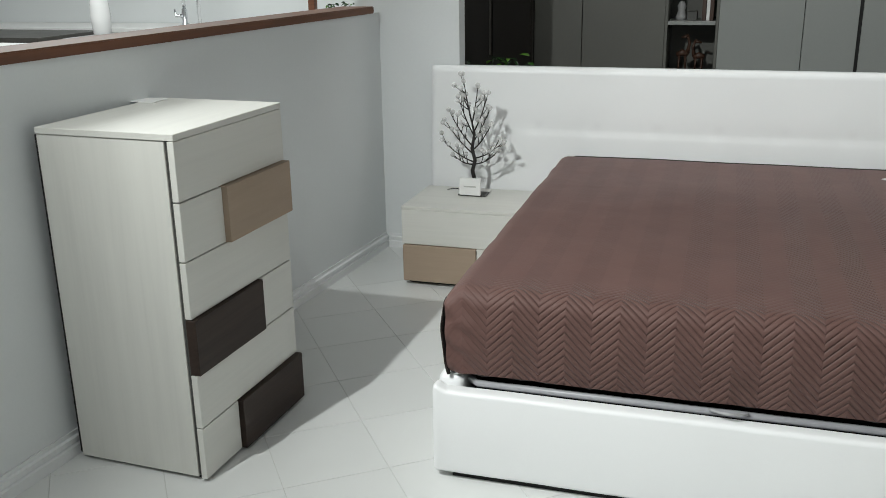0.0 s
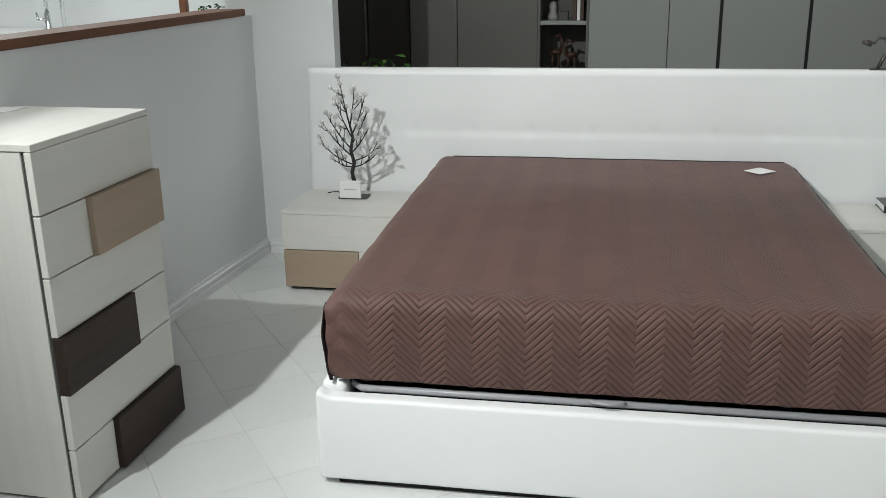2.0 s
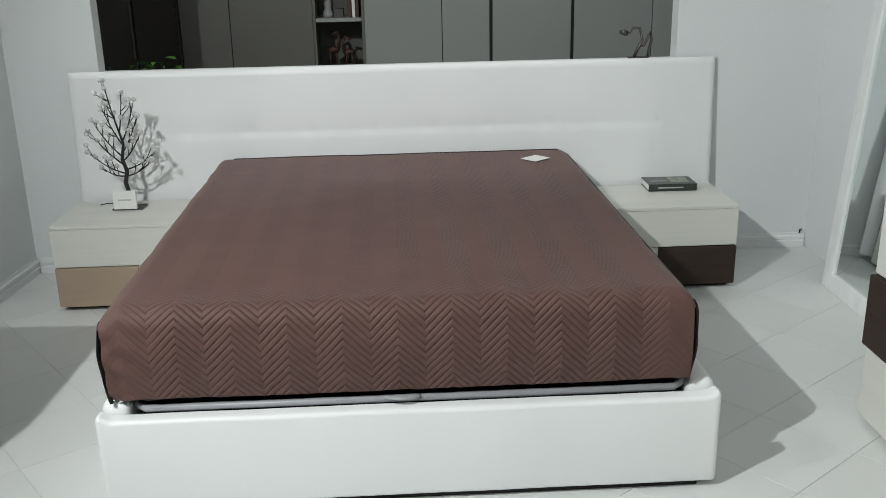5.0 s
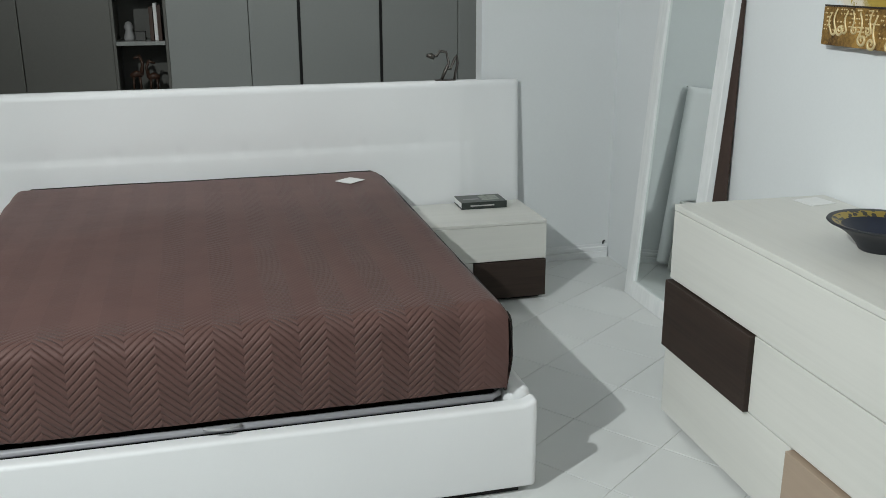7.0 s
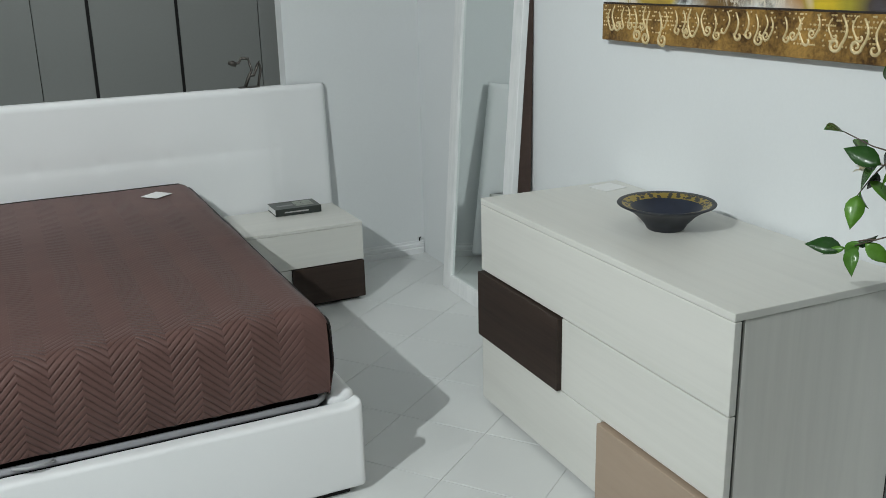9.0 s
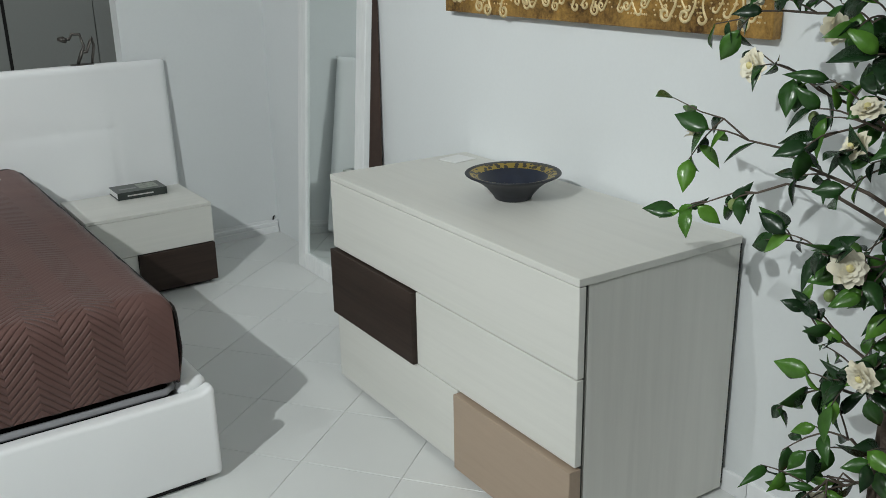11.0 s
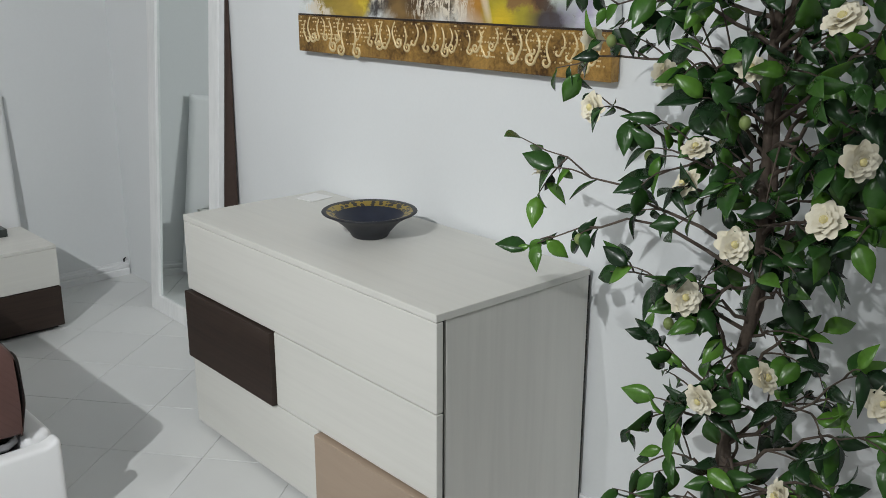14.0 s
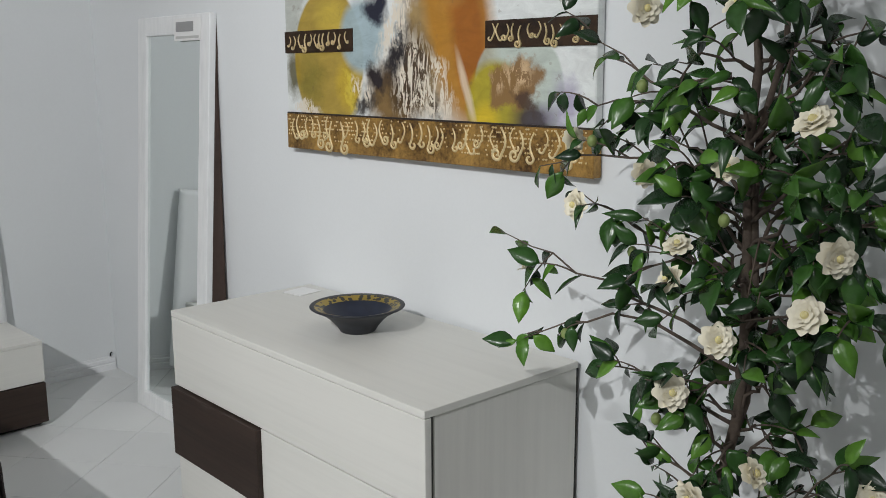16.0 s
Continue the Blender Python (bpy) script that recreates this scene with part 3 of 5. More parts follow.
def make_bed():
    bed = thing("bed", pose(0, 0, 0), "white leather double bed with a wide padded headboard", "bed")
    rail = part("foot_rail", foot_rail(1.738, 0.056, 0.02, 0.292), LEATHER, bed, "white leather foot rail", True)
    rail.location = (-0.01, -0.028, 0)
    for x in (-0.01, 1.644):
        bm = padded(x, x + 0.084, 0.03, 2.02, 0.02, 0.318, 0.026)
        part("side_rail", bm, LEATHER, bed, "white leather side rail", True)
    part("plinth", box(0.045, 1.68, -0.006, 2.0, 0.0, 0.0215, 0.002), BLACK, bed, "black recessed plinth")
    # slatted base with its light metal edge, just inside the foot rail
    part("base_panel", box(0.09, 1.63, 0.09, 2.0, 0.22, 0.296, 0.002), BLACK, bed, "black bed base")
    edge = [(0.082, 0.35, 0.298), (0.082, 0.1, 0.298), (0.088, 0.06, 0.298), (0.115, 0.036, 0.298), (1.605, 0.036, 0.298), (1.632, 0.06, 0.298), (1.638, 0.1, 0.298), (1.638, 0.35, 0.298)]
    part("base_frame", tube(edge, [0.011] * len(edge), 8), PALE_METAL, bed, "light grey metal base frame", True)
    strap = bmesh.new()
    pts = [(0.78 + 0.1 * k / 10, 0.024 - 0.03 * math.sin(math.pi * k / 10), 0.308 + 0.008 * math.sin(math.pi * k / 10)) for k in range(11)]
    tube(pts, [0.0045] * 11, 6, strap)
    part("pull_strap", strap, GREY_FABRIC, bed, "grey pull loop for lifting the base", True)
    # headboard: leans back, fuller above the seam than below it
    hx0, hx1, nx, nz = -0.684, 2.388, 180, 60
    seam_z, side_seam = 0.685, 2.1
    bm = bmesh.new()
    rows = []
    for j in range(nz + 1):
        z = 0.03 + (0.985 - 0.03) * j / nz
        row = []
        for i in range(nx + 1):
            x = hx0 + (hx1 - hx0) * i / nx
            lean = 2.035 + 0.06 * (z / 0.985)
            inside = 1 / (1 + math.exp(-(x + 0.3) / 0.025)) / (1 + math.exp((x - side_seam) / 0.02))
            d = z - seam_z
            crease = 0.007 * (math.exp(-d / 0.06) if d > 0 else math.exp(d / 0.012))
            tuck = sum(math.exp(-((x - c) / 0.028) ** 2) for c in (-0.14, 0.145, 0.43, 0.715, 1.0, 1.285, 1.57, 1.855)) * math.exp(-((d - 0.01) / 0.03) ** 2) * 0.011
            upright = math.exp(-((x - side_seam) / 0.014) ** 2) * (0.006 if d < 0 else 0.006 * math.exp(-d / 0.09)) + math.exp(-((x - side_seam) / 0.02) ** 2 - (d / 0.02) ** 2) * 0.007
            y = lean + 0.09 * max(0.0, x - side_seam) + 0.05 * max(0.0, -0.3 - x) + inside * (0.7 * crease + 0.55 * tuck) + upright
            y += 0.0016 * noise.noise((x * 5, z * 7, 1.3))
            # rounded edges
            for gap in (0.985 - z, x - hx0, hx1 - x):
                if gap < 0.013:
                    y += 0.013 - math.sqrt(max(0.0, 0.013**2 - (0.013 - gap) ** 2))
            row.append(bm.verts.new((x, y, z)))
        rows.append(row)
    for a, b in zip(rows, rows[1:]):
        for i in range(nx):
            bm.faces.new((a[i], a[i + 1], b[i + 1], b[i]))
    rim = [v for v in rows[0]] + [r[-1] for r in rows[1:]] + rows[-1][-2::-1] + [r[0] for r in rows[-2:0:-1]]
    back = [bm.verts.new((v.co.x, 2.1 + 0.035 * v.co.z / 0.985, v.co.z)) for v in rim]
    for k in range(len(rim)):
        n = (k + 1) % len(rim)
        bm.faces.new((rim[n], rim[k], back[k], back[n]))
    bm.faces.new(back)
    part("headboard", bm, LEATHER, bed, "wide white leather headboard with a stitched crease", True)
    return bed


make_bed()


# ---------- mattress and quilted cover ----------
def make_mattress():
    ob = thing("mattress", pose(0, 0, 0), "dark mattress under a brown quilted cover on the bed", "mattress")
    part("core", box(0.06, 1.66, 0.085, 1.985, 0.312, 0.572, 0.03, 4), BLACK, ob, "dark mattress body", True)
    edge = [(0.085, 0.082, 0.335), (1.635, 0.082, 0.335)]
    part("piping", tube(edge, [0.005, 0.005], 6), BROWN, ob, "dark edge piping", True)
    return ob


def make_cover():
    """One sheet: flat top, rounded over the foot and both sides, open at the foot corners."""
    X0, Y0, W, L, r, drop, top = 0.017, 0.01, 1.636, 1.945, 0.058, 0.264, 0.595
    arc = math.pi / 2 * r

    def fold(a):
        """How far out and down the cloth is after a metres past the edge."""
        if a <= 0:
            return 0.0, 0.0
        if a < arc:
            return r * math.sin(a / r), r * (1 - math.cos(a / r))
        k = (a - arc) / (drop - r)
        return r + 0.008 * math.sin(math.pi * min(k, 1)) - 0.012 * k * k, r + (a - arc)

    def level(x, y):
        """Soft unevenness; the cover lies lower towards the head."""
        return 0.006 * noise.noise((x * 2.2, y * 2.2, 3.0)) - 0.009 * max(0.0, (y - 0.6) / 1.4) ** 2

    def crumple(x, z):
        """Gathers in the cloth beside the open foot corners."""
        near = math.exp(-((x - 0.05) / 0.06) ** 2) + 0.35 * math.exp(-((x - 1.6) / 0.05) ** 2)
        return near * (0.006 * math.sin((z * 75 + x * 60)) + 0.008 * noise.noise((x * 22, z * 30, 8.0)))

    total = arc + drop - r
    us = np.concatenate([np.linspace(-total, 0, 26)[:-1], np.linspace(0, W - 2 * r, 150), np.linspace(0, total, 26)[1:] + W - 2 * r])
    vs = np.concatenate([np.linspace(-total, 0, 36)[:-1], np.linspace(0, L - r, 150), np.linspace(L - r, L - r + arc * 0.98, 8)[1:]])
    bm = bmesh.new()
    uvl = bm.loops.layers.uv.new("UVMap")
    grid = {}
    for i, u in enumerate(us):
        for j, v in enumerate(vs):
            ox, dx = fold(max(-u, u - (W - 2 * r)))
            x = X0 + r + min(max(u, 0), W - 2 * r) + (-ox if u < 0 else ox)
            oy, dy = fold(-v) if v < 0 else fold(v - (L - r))
            y = Y0 + r + min(max(v, 0), L - r) + (-oy if v < 0 else oy)
            z = top - math.hypot(dx, dy) + level(x, y)
            if v < 0:
                y += 0.004 * noise.noise((x * 9, z * 9, 5.0)) + crumple(x, z) * min(1.0, -v / arc)
            if u < 0 or u > W - 2 * r:
                x += 0.004 * noise.noise((y * 9, z * 9, 7.0))
            x -= 0.02 * y / 2 * (1 - x / W)
            grid[i, j] = bm.verts.new((x, y, z))
    for i in range(len(us) - 1):
        for j in range(len(vs) - 1):
            a = max(-us[i], us[i + 1] - (W - 2 * r))
            b = -vs[j]
            if a > arc * 0.75 and b > arc * 0.75:
                continue
            f = bm.faces.new((grid[i, j], grid[i + 1, j], grid[i + 1, j + 1], grid[i, j + 1]))
            for loop, (p, q) in zip(f.loops, ((i, j), (i + 1, j), (i + 1, j + 1), (i, j + 1))):
                loop[uvl].uv = (us[p] + 10.0, vs[q] + 10.0)
    for v in [v for v in bm.verts if not v.link_faces]:
        bm.verts.remove(v)
    cover = thing("quilted_cover", pose(0, 0, 0), "brown satin bed cover quilted in a herringbone pattern", "bedspread")
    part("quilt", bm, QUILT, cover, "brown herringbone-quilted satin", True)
    # dark tape along the open corners, the foot and the head edge
    for side in (0, 1):
        for out, y, size in ((0.001, 0.03, 0.007), (-0.004, 0.06, 0.01)):
            path = []
            for k in range(15):
                a = arc * 0.6 + (total - arc * 0.6) * k / 14
                ox, dx = fold(a)
                x = X0 + r - ox - out if side == 0 else X0 + W - r + ox + out
                path.append((x + 0.0015 * math.sin(k * 0.9), y + 0.003 * math.sin(k * 0.8 + side), top - dx - 0.008))
            part("binding", tube(path, [size * (0.9 + 0.1 * math.sin(k * 0.9)) for k in range(15)], 8), DARK_TAPE, cover, "black-brown taped edge", True)
    foot = [(0.05 + 1.575 * k / 40, 0.034 + 0.003 * math.sin(k * 1.7), top - drop + 0.002 + 0.003 * math.sin(k * 2.3)) for k in range(41)]
    part("binding", tube(foot, [0.007] * 41, 6), DARK_TAPE, cover, "black-brown taped edge", True)
    head = [(0.045 + 1.59 * k / 40, 1.969, top + level(0.045 + 1.59 * k / 40, 1.969) - 0.001 - (0.02 if k in (0, 40) else 0.0)) for k in range(41)]
    part("binding", tube(head, [0.0045] * 41, 6), DARK_TAPE, cover, "black-brown taped edge", True)


make_mattress()
make_cover()
tag = box(-0.05, 0.05, -0.045, 0.045, 0.0, 0.002, 0)
solo("price_card", tag, PAPER, "small white card lying on the brown bed cover", "card", m=pose(1.463, 1.754, 0.594, 0, 0, 40))


# ---------- drawer furniture ----------
def drawer(parent, u0, u1, z0, z1, mat, proud=0.0, thick=0.022, label=""):
    return part("drawer_front", box(u0, u1, -proud, thick - 0.001, z0, z1, 0.0015), mat, parent, label)


def carcass(ob, w, d, h, top=0.019, gap=0.034):
    part("body", box(0.004, w - 0.004, gap, d, 0.012, h - top - 0.001, 0.0015), LAM_V, ob, "pale wood-grain carcass")
    part("top", box(0, w, -0.001, d, h - top, h, 0.0015), LAM_H, ob, "pale wood-grain top")
    # dark sheet that paints the shade between drawer fronts and carcass
    part("shadow_gap", box(0.01, w - 0.01, 0.0215, gap - 0.0005, 0.02, h - top - 0.004, 0), SHADOW_GAP, ob, "dark strip standing in for shade in the drawer gap")
    # black sheet at the back, drawn as the dark gap towards the wall
    part("wall_gap_shade", box(0.008, w - 0.008, d + 0.0005, d + 0.009, 0.02, h - top - 0.004, 0), BLACK, ob, "black sheet standing in for shade behind the furniture")
    part("base", box(0.02, w - 0.02, 0.035, d - 0.01, 0.0, 0.0115, 0), BLACK, ob, "dark base")


def make_chest():
    ob = thing("chest_of_drawers", pose(-0.655, -0.246, 0, 0, 0, 87.7), "tall pale wood-grain chest with tan and dark drawer panels", "chest of drawers")
    w, d, h, s = 0.592, 0.463, 1.064, 0.173
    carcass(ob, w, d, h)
    z = [1.0435 - s * k for k in range(7)]
    drawer(ob, 0, w, z[1] + 0.004, z[0], LAM_H)
    drawer(ob, 0, 0.212, z[2] + 0.004, z[1], LAM_H)
    drawer(ob, 0.213, w + 0.006, z[2] + 0.002, z[1] + 0.001, TAN, 0.018, label="tan drawer panel")
    drawer(ob, 0, w, z[3] + 0.004, z[2], LAM_H)
    drawer(ob, 0.384, w, z[4] + 0.004, z[3], LAM_H)
    drawer(ob, 0, 0.383, z[4] + 0.002, z[3] + 0.001, DARK, 0.012, label="dark drawer panel")
    drawer(ob, 0, w, z[5] + 0.004, z[4], LAM_H)
    drawer(ob, 0, 0.2, 0.012, z[5], LAM_H)
    drawer(ob, 0.201, w + 0.004, 0.012, z[5] + 0.001, DARK, 0.018, label="dark drawer panel")


def make_dresser():
    ob = thing("dresser", pose(2.329, 0.346, 0, 0, 0, -91.5), "wide pale wood-grain dresser with dark and tan drawer panels", "dresser")
    w, d, h = 1.267, 0.555, 0.764
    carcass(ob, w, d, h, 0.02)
    drawer(ob, 0, w, 0.509, 0.742, LAM_H)
    drawer(ob, 0.536, w, 0.27, 0.505, LAM_H)
    drawer(ob, 0, 0.535, 0.268, 0.503, DARK, 0.016, label="dark brown drawer panel")
    drawer(ob, 0, 0.754, 0.02, 0.266, LAM_H)
    drawer(ob, 0.755, w, 0.02, 0.262, TAN, 0.016, label="tan drawer panel")


def make_nightstand(x0, x1, panel, p0, p1, words, filler):
    ob = thing("nightstand", pose(x0, 1.6, 0), words, "nightstand", "bedside tables")
    w, d, h = x1 - x0, 0.425, 0.388
    foot = 0.022
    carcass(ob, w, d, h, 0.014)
    drawer(ob, 0, w, 0.203, 0.3725, LAM_H)
    drawer(ob, p0 - x0, p1 - x0, foot, 0.2, panel, 0.012, label=filler)
    if p0 - x0 > 0.02:
        drawer(ob, 0, p0 - x0 - 0.001, foot, 0.2, LAM_H)
    if x1 - p1 > 0.02:
        drawer(ob, p1 - x0 + 0.001, w, foot, 0.2, LAM_H)


make_chest()
make_dresser()
make_nightstand(-0.678, -0.08, TAN, -0.672, -0.313, "pale wood-grain bedside table with a tan lower drawer", "tan drawer panel")
make_nightstand(1.8, 2.36, DARK, 2.004, 2.357, "pale wood-grain bedside table with a dark lower drawer", "dark brown drawer panel")


# ---------- leaning mirror ----------
def make_mirror():
    lean = math.degrees(math.atan2(0.125, 1.765))
    ob = thing("leaning_mirror", pose(2.768, 1.588, 0.0, 0, 0, -91.2) @ pose(0, 0, 0, -lean, 0, 0), "tall mirror in a white frame leaning on the wall", "mirror")
    w, h, f = 0.64, 1.772, 0.08
    part("frame_side", box(0, f, 0, 0.03, 0, h, 0.003), WASHED, ob)
    part("frame_side", box(w - f, w, 0, 0.03, 0, h, 0.003), WASHED, ob)
    part("frame_rail", box(f, w - f, 0, 0.03, 0, f, 0.003), WASHED, ob)
    part("frame_rail", box(f, w - f, 0, 0.03, h - f, h, 0.003), WASHED, ob)
    part("glass", box(f - 0.004, w - f + 0.004, 0.012, 0.018, f - 0.004, h - f + 0.004, 0), MIRROR, ob, "clear mirror glass")
    part("backing", box(0.01, w - 0.004, 0.0305, 0.04, 0.01, h - 0.01, 0), BROWN, ob, "brown backing board")
    bm = bmesh.new()
    a = [bm.verts.new(p) for p in ((w - 0.03, 0.041, h - 0.2), (w - 0.03, 0.041, 0.03), (w - 0.03, 0.13, 0.03))]
    b = [bm.verts.new((v.co.x + 0.022, v.co.y, v.co.z)) for v in a]
    bm.faces.new(a)
    bm.faces.new(b[::-1])
    for i in range(3):
        j = (i + 1) % 3
        bm.faces.new((a[j], a[i], b[i], b[j]))
    part("prop", bm, BROWN, ob, "brown wooden prop behind the frame")
    label = part("label", box(0.352, 0.575, -0.0035, -0.0005, h - 0.107, h - 0.015, 0), PAPER, ob, "white glossy maker's label")
    part("label_mark", box(0.365, 0.515, -0.0045, -0.004, h - 0.07, h - 0.03, 0), INK, label)
    part("label_mark", box(0.365, 0.56, -0.0045, -0.004, h - 0.098, h - 0.088, 0), LIGHT_INK, label)


make_mirror()


# ---------- painting ----------
def scroll(turns, length, width, hook):
    """A raised stroke that ends in a curl, drawn in the x-z plane from the top down."""
    pts = [Vector((0.012 * math.sin(k / 6 * math.pi), 0, -length * k / 6)) for k in range(7)]
    c = Vector((hook, 0, -length))
    for k in range(1, 16):
        a = k / 15 * turns * 2 * math.pi
        rad = abs(hook) * (1 - 0.055 * k)
        pts.append(c + Vector((-math.copysign(rad, hook) * math.cos(a), 0, -rad * math.sin(a))))
    return tube(pts, [width * (0.6 + 0.4 * math.sin(math.pi * i / (len(pts) - 1))) for i in range(len(pts))], 5)


def make_painting():
    ob = thing("painting", pose(right_x(0.408) - 0.038, 0.408, 1.266, 0, 0, -91.2), "abstract ochre, navy and white painting with gilded bands", "painting")
    w, h = 1.39, 0.95
    part("canvas", box(0, w, 0.004, 0.034, 0, h, 0.003), CANVAS, ob)
    bottom = part("gilded_band", box(-0.001, w + 0.001, -0.001, 0.033, -0.001, 0.122, 0.002), GOLD_BAND, ob, "gilded lower band")
    part("dark_edge", box(0, w, 0.0005, 0.0035, 0.1225, 0.128, 0), LINE_DARK, ob)
    bands = [bottom]
    for a, b in ((0, 0.393), (1.0, w)):
        bands.append(part("bronze_band", box(a, b, 0.0005, 0.0035, 0.334, 0.408, 0), DARK_BAND, ob, "dark bronze band"))
    rng = random.Random(5)
    shapes = []
    for turns, length, width, hook in ((0.8, 0.06, 0.0044, 0.014), (1.2, 0.07, 0.0046, 0.017), (0.7, 0.05, 0.0038, -0.013), (1.3, 0.056, 0.0044, -0.016)):
        shapes.append(mesh_of("scroll", scroll(turns, length, width, hook), GOLD_LINE, True))
    for owner, a, b, z, size, count in ((bottom, 0.02, w - 0.03, 0.118, 1.12, 34), (bands[1], 0.02, 0.38, 0.404, 0.68, 12), (bands[2], 1.015, w - 0.02, 0.404, 0.68, 13)):
        for k in range(count):
            s = new("scroll", rng.choice(shapes))
            s.parent = owner
            grow = size * rng.uniform(0.75, 1.15)
            s.matrix_local = Matrix.Translation((a + (b - a) * (k + rng.uniform(0.2, 0.8)) / count, -0.001, z - rng.uniform(0, 0.015))) @ Matrix.Diagonal((grow * rng.choice((-1, 1)), 1, grow, 1))
    # beaded dots between the strokes
    dots = bmesh.new()
    for k in range(420):
        x, z = rng.choice((rng.uniform(0.01, 0.5), rng.uniform(0.9, w - 0.02), rng.uniform(0.01, w - 0.02))), 0.115 - 0.013 * rng.randrange(7)
        bmesh.ops.create_icosphere(dots, subdivisions=1, radius=0.0034, matrix=Matrix.Translation((x, -0.001, z)))
    tagged(part("beading", dots, GOLD_LINE, bottom, "raised gold dots"), kind="stuff")


make_painting()


# ---------- things on the dresser ----------
def make_bowl():
    ob = thing("bowl", pose(2.615, -0.28, 0.7645), "dark slate flared bowl with a gold patterned rim", "bowl")
    part("shell", lathe([(0, 0), (0.048, 0), (0.052, 0.003), (0.06, 0.018), (0.078, 0.04), (0.096, 0.056), (0.115, 0.068), (0.135, 0.078), (0.1375, 0.081), (0.136, 0.0835), (0.124, 0.081)], 64), BOWL_OUT, ob, "dark slate outside", True)
    part("rim", lathe([(0.1238, 0.081), (0.112, 0.0775), (0.099, 0.07)], 64), RIM, ob, "gold patterned rim", True)
    part("inside", lathe([(0.0992, 0.0698), (0.085, 0.055), (0.062, 0.026), (0.045, 0.012), (0, 0.01)], 64), plain("navy_glaze", (0.014, 0.019, 0.036), 0.45, vary=0.25, scale=20), ob, "dark navy glaze", True)
    return ob


make_bowl().scale = (1.05, 1.05, 0.97)
card = solo("price_card", box(-0.05, 0.05, -0.045, 0.045, 0, 0.002, 0), PAPER, "small white card lying on the pale dresser top", "card", m=pose(2.787, 0.25, 0.7645, 0, 0, 8))
card = solo("price_card", box(-0.05, 0.05, -0.045, 0.045, 0, 0.002, 0), PAPER, "small white card lying on the tall chest", "card", m=pose(-1.09, 0.29, 1.0645, 0, 0, 0))


# ---------- book ----------
def make_book():
    ob = thing("book", pose(2.14, 1.955, 0.3885, 0, 0, -1), "thick dark green book lying on the bedside table", "book")
    part("cover_board", box(-0.115, 0.115, -0.075, 0.075, 0, 0.003, 0.001), BOOK_COVER, ob)
    part("pages", box(-0.111, 0.11, -0.071, 0.072, 0.0031, 0.0309, 0.001), PAPER, ob, "cream page block")
    part("cover_board", box(-0.115, 0.115, -0.075, 0.075, 0.031, 0.034, 0.001), BOOK_COVER, ob)
    part("spine", box(-0.115, 0.115, -0.0775, -0.0752, 0, 0.034, 0.001), BOOK_COVER, ob)
    part("cover_picture", box(0.0, 0.09, -0.04, 0.055, 0.0341, 0.0346, 0), COVER_ART, ob, "pale printed picture")
    part("title_bar", box(-0.09, -0.01, -0.02, 0.0, 0.0341, 0.0346, 0), INK, ob)
    part("spine_bar", box(-0.07, 0.05, -0.079, -0.0776, 0.014, 0.02, 0), LIGHT_INK, ob)


make_book()


# ---------- blossom tree lamp ----------
def make_blossom_tree():
    ob = thing("blossom_tree_lamp", pose(-0.403, 1.885, 0.3885), "small black twig tree lamp with white ball blossoms", "tree lamp")
    rng = random.Random(11)
    part("base", box(-0.07, 0.07, -0.035, 0.045, 0, 0.008, 0.002), SHADOW_GAP, ob, "dark square base")
    trunk = [(0, 0.01, 0.006), (0.006, 0.01, 0.06), (-0.006, 0.01, 0.12), (0.006, 0.012, 0.17), (-0.008, 0.01, 0.23), (0.004, 0.012, 0.3), (-0.01, 0.012, 0.36)]
    part("trunk", tube(trunk, [0.0115, 0.0105, 0.01, 0.0095, 0.0085, 0.0065, 0.0045], 7), TWIG, ob, "black trunk", True)
    ball = bmesh.new()
    bmesh.ops.create_icosphere(ball, subdivisions=2, radius=0.012)
    ball = mesh_of("blossom", ball, BLOSSOM, True)
    limbs = ((0.15, -0.1, 0.2), (0.15, 0.12, 0.22), (0.16, -0.14, 0.28), (0.18, 0.15, 0.27), (0.2, -0.155, 0.36), (0.22, 0.1, 0.36), (0.24, -0.11, 0.42), (0.26, 0.09, 0.43), (0.29, -0.075, 0.48), (0.31, 0.075, 0.5), (0.33, -0.03, 0.56), (0.35, 0.03, 0.53), (0.36, -0.055, 0.585))
    for k, (h, dx, top) in enumerate(limbs):
        i = max(0, min(len(trunk) - 2, next((n for n, q in enumerate(trunk) if q[2] > h), len(trunk) - 1) - 1))
        a, b = Vector(trunk[i]), Vector(trunk[i + 1])
        start = a.lerp(b, (h - a.z) / (b.z - a.z))
        end = Vector((dx, rng.uniform(-0.06, 0.05), top))
        bm = tube(bent(start, end, -0.016, 6), [0.004, 0.0037, 0.0033, 0.003, 0.0025, 0.002, 0.0013], 5)
        tips = [end]
        for m in range(4):
            s = start.lerp(end, 0.3 + 0.17 * m) + Vector((0, 0, -0.013))
            e = s + Vector((math.copysign(rng.uniform(-0.02, 0.045), dx), rng.uniform(-0.05, 0.04), rng.uniform(0.02, 0.065)))
            tube(bent(s, e, -0.004, 3), [0.0028, 0.0024, 0.002, 0.0014], 5, bm)
            tips.append(e)
        part("twig", bm, TWIG, ob, "thin black twig", True)
        for q in tips:
            s = new("blossom", ball)
            s.parent = ob
            s.location = q
    cable = tube([(-0.06, 0.03, 0.004), (-0.09, 0.04, 0.016), (-0.12, 0.05, 0.012), (-0.15, 0.06, 0.004)], [0.0025] * 4, 6)
    part("cable", cable, TWIG, ob, "thin black cable", True)


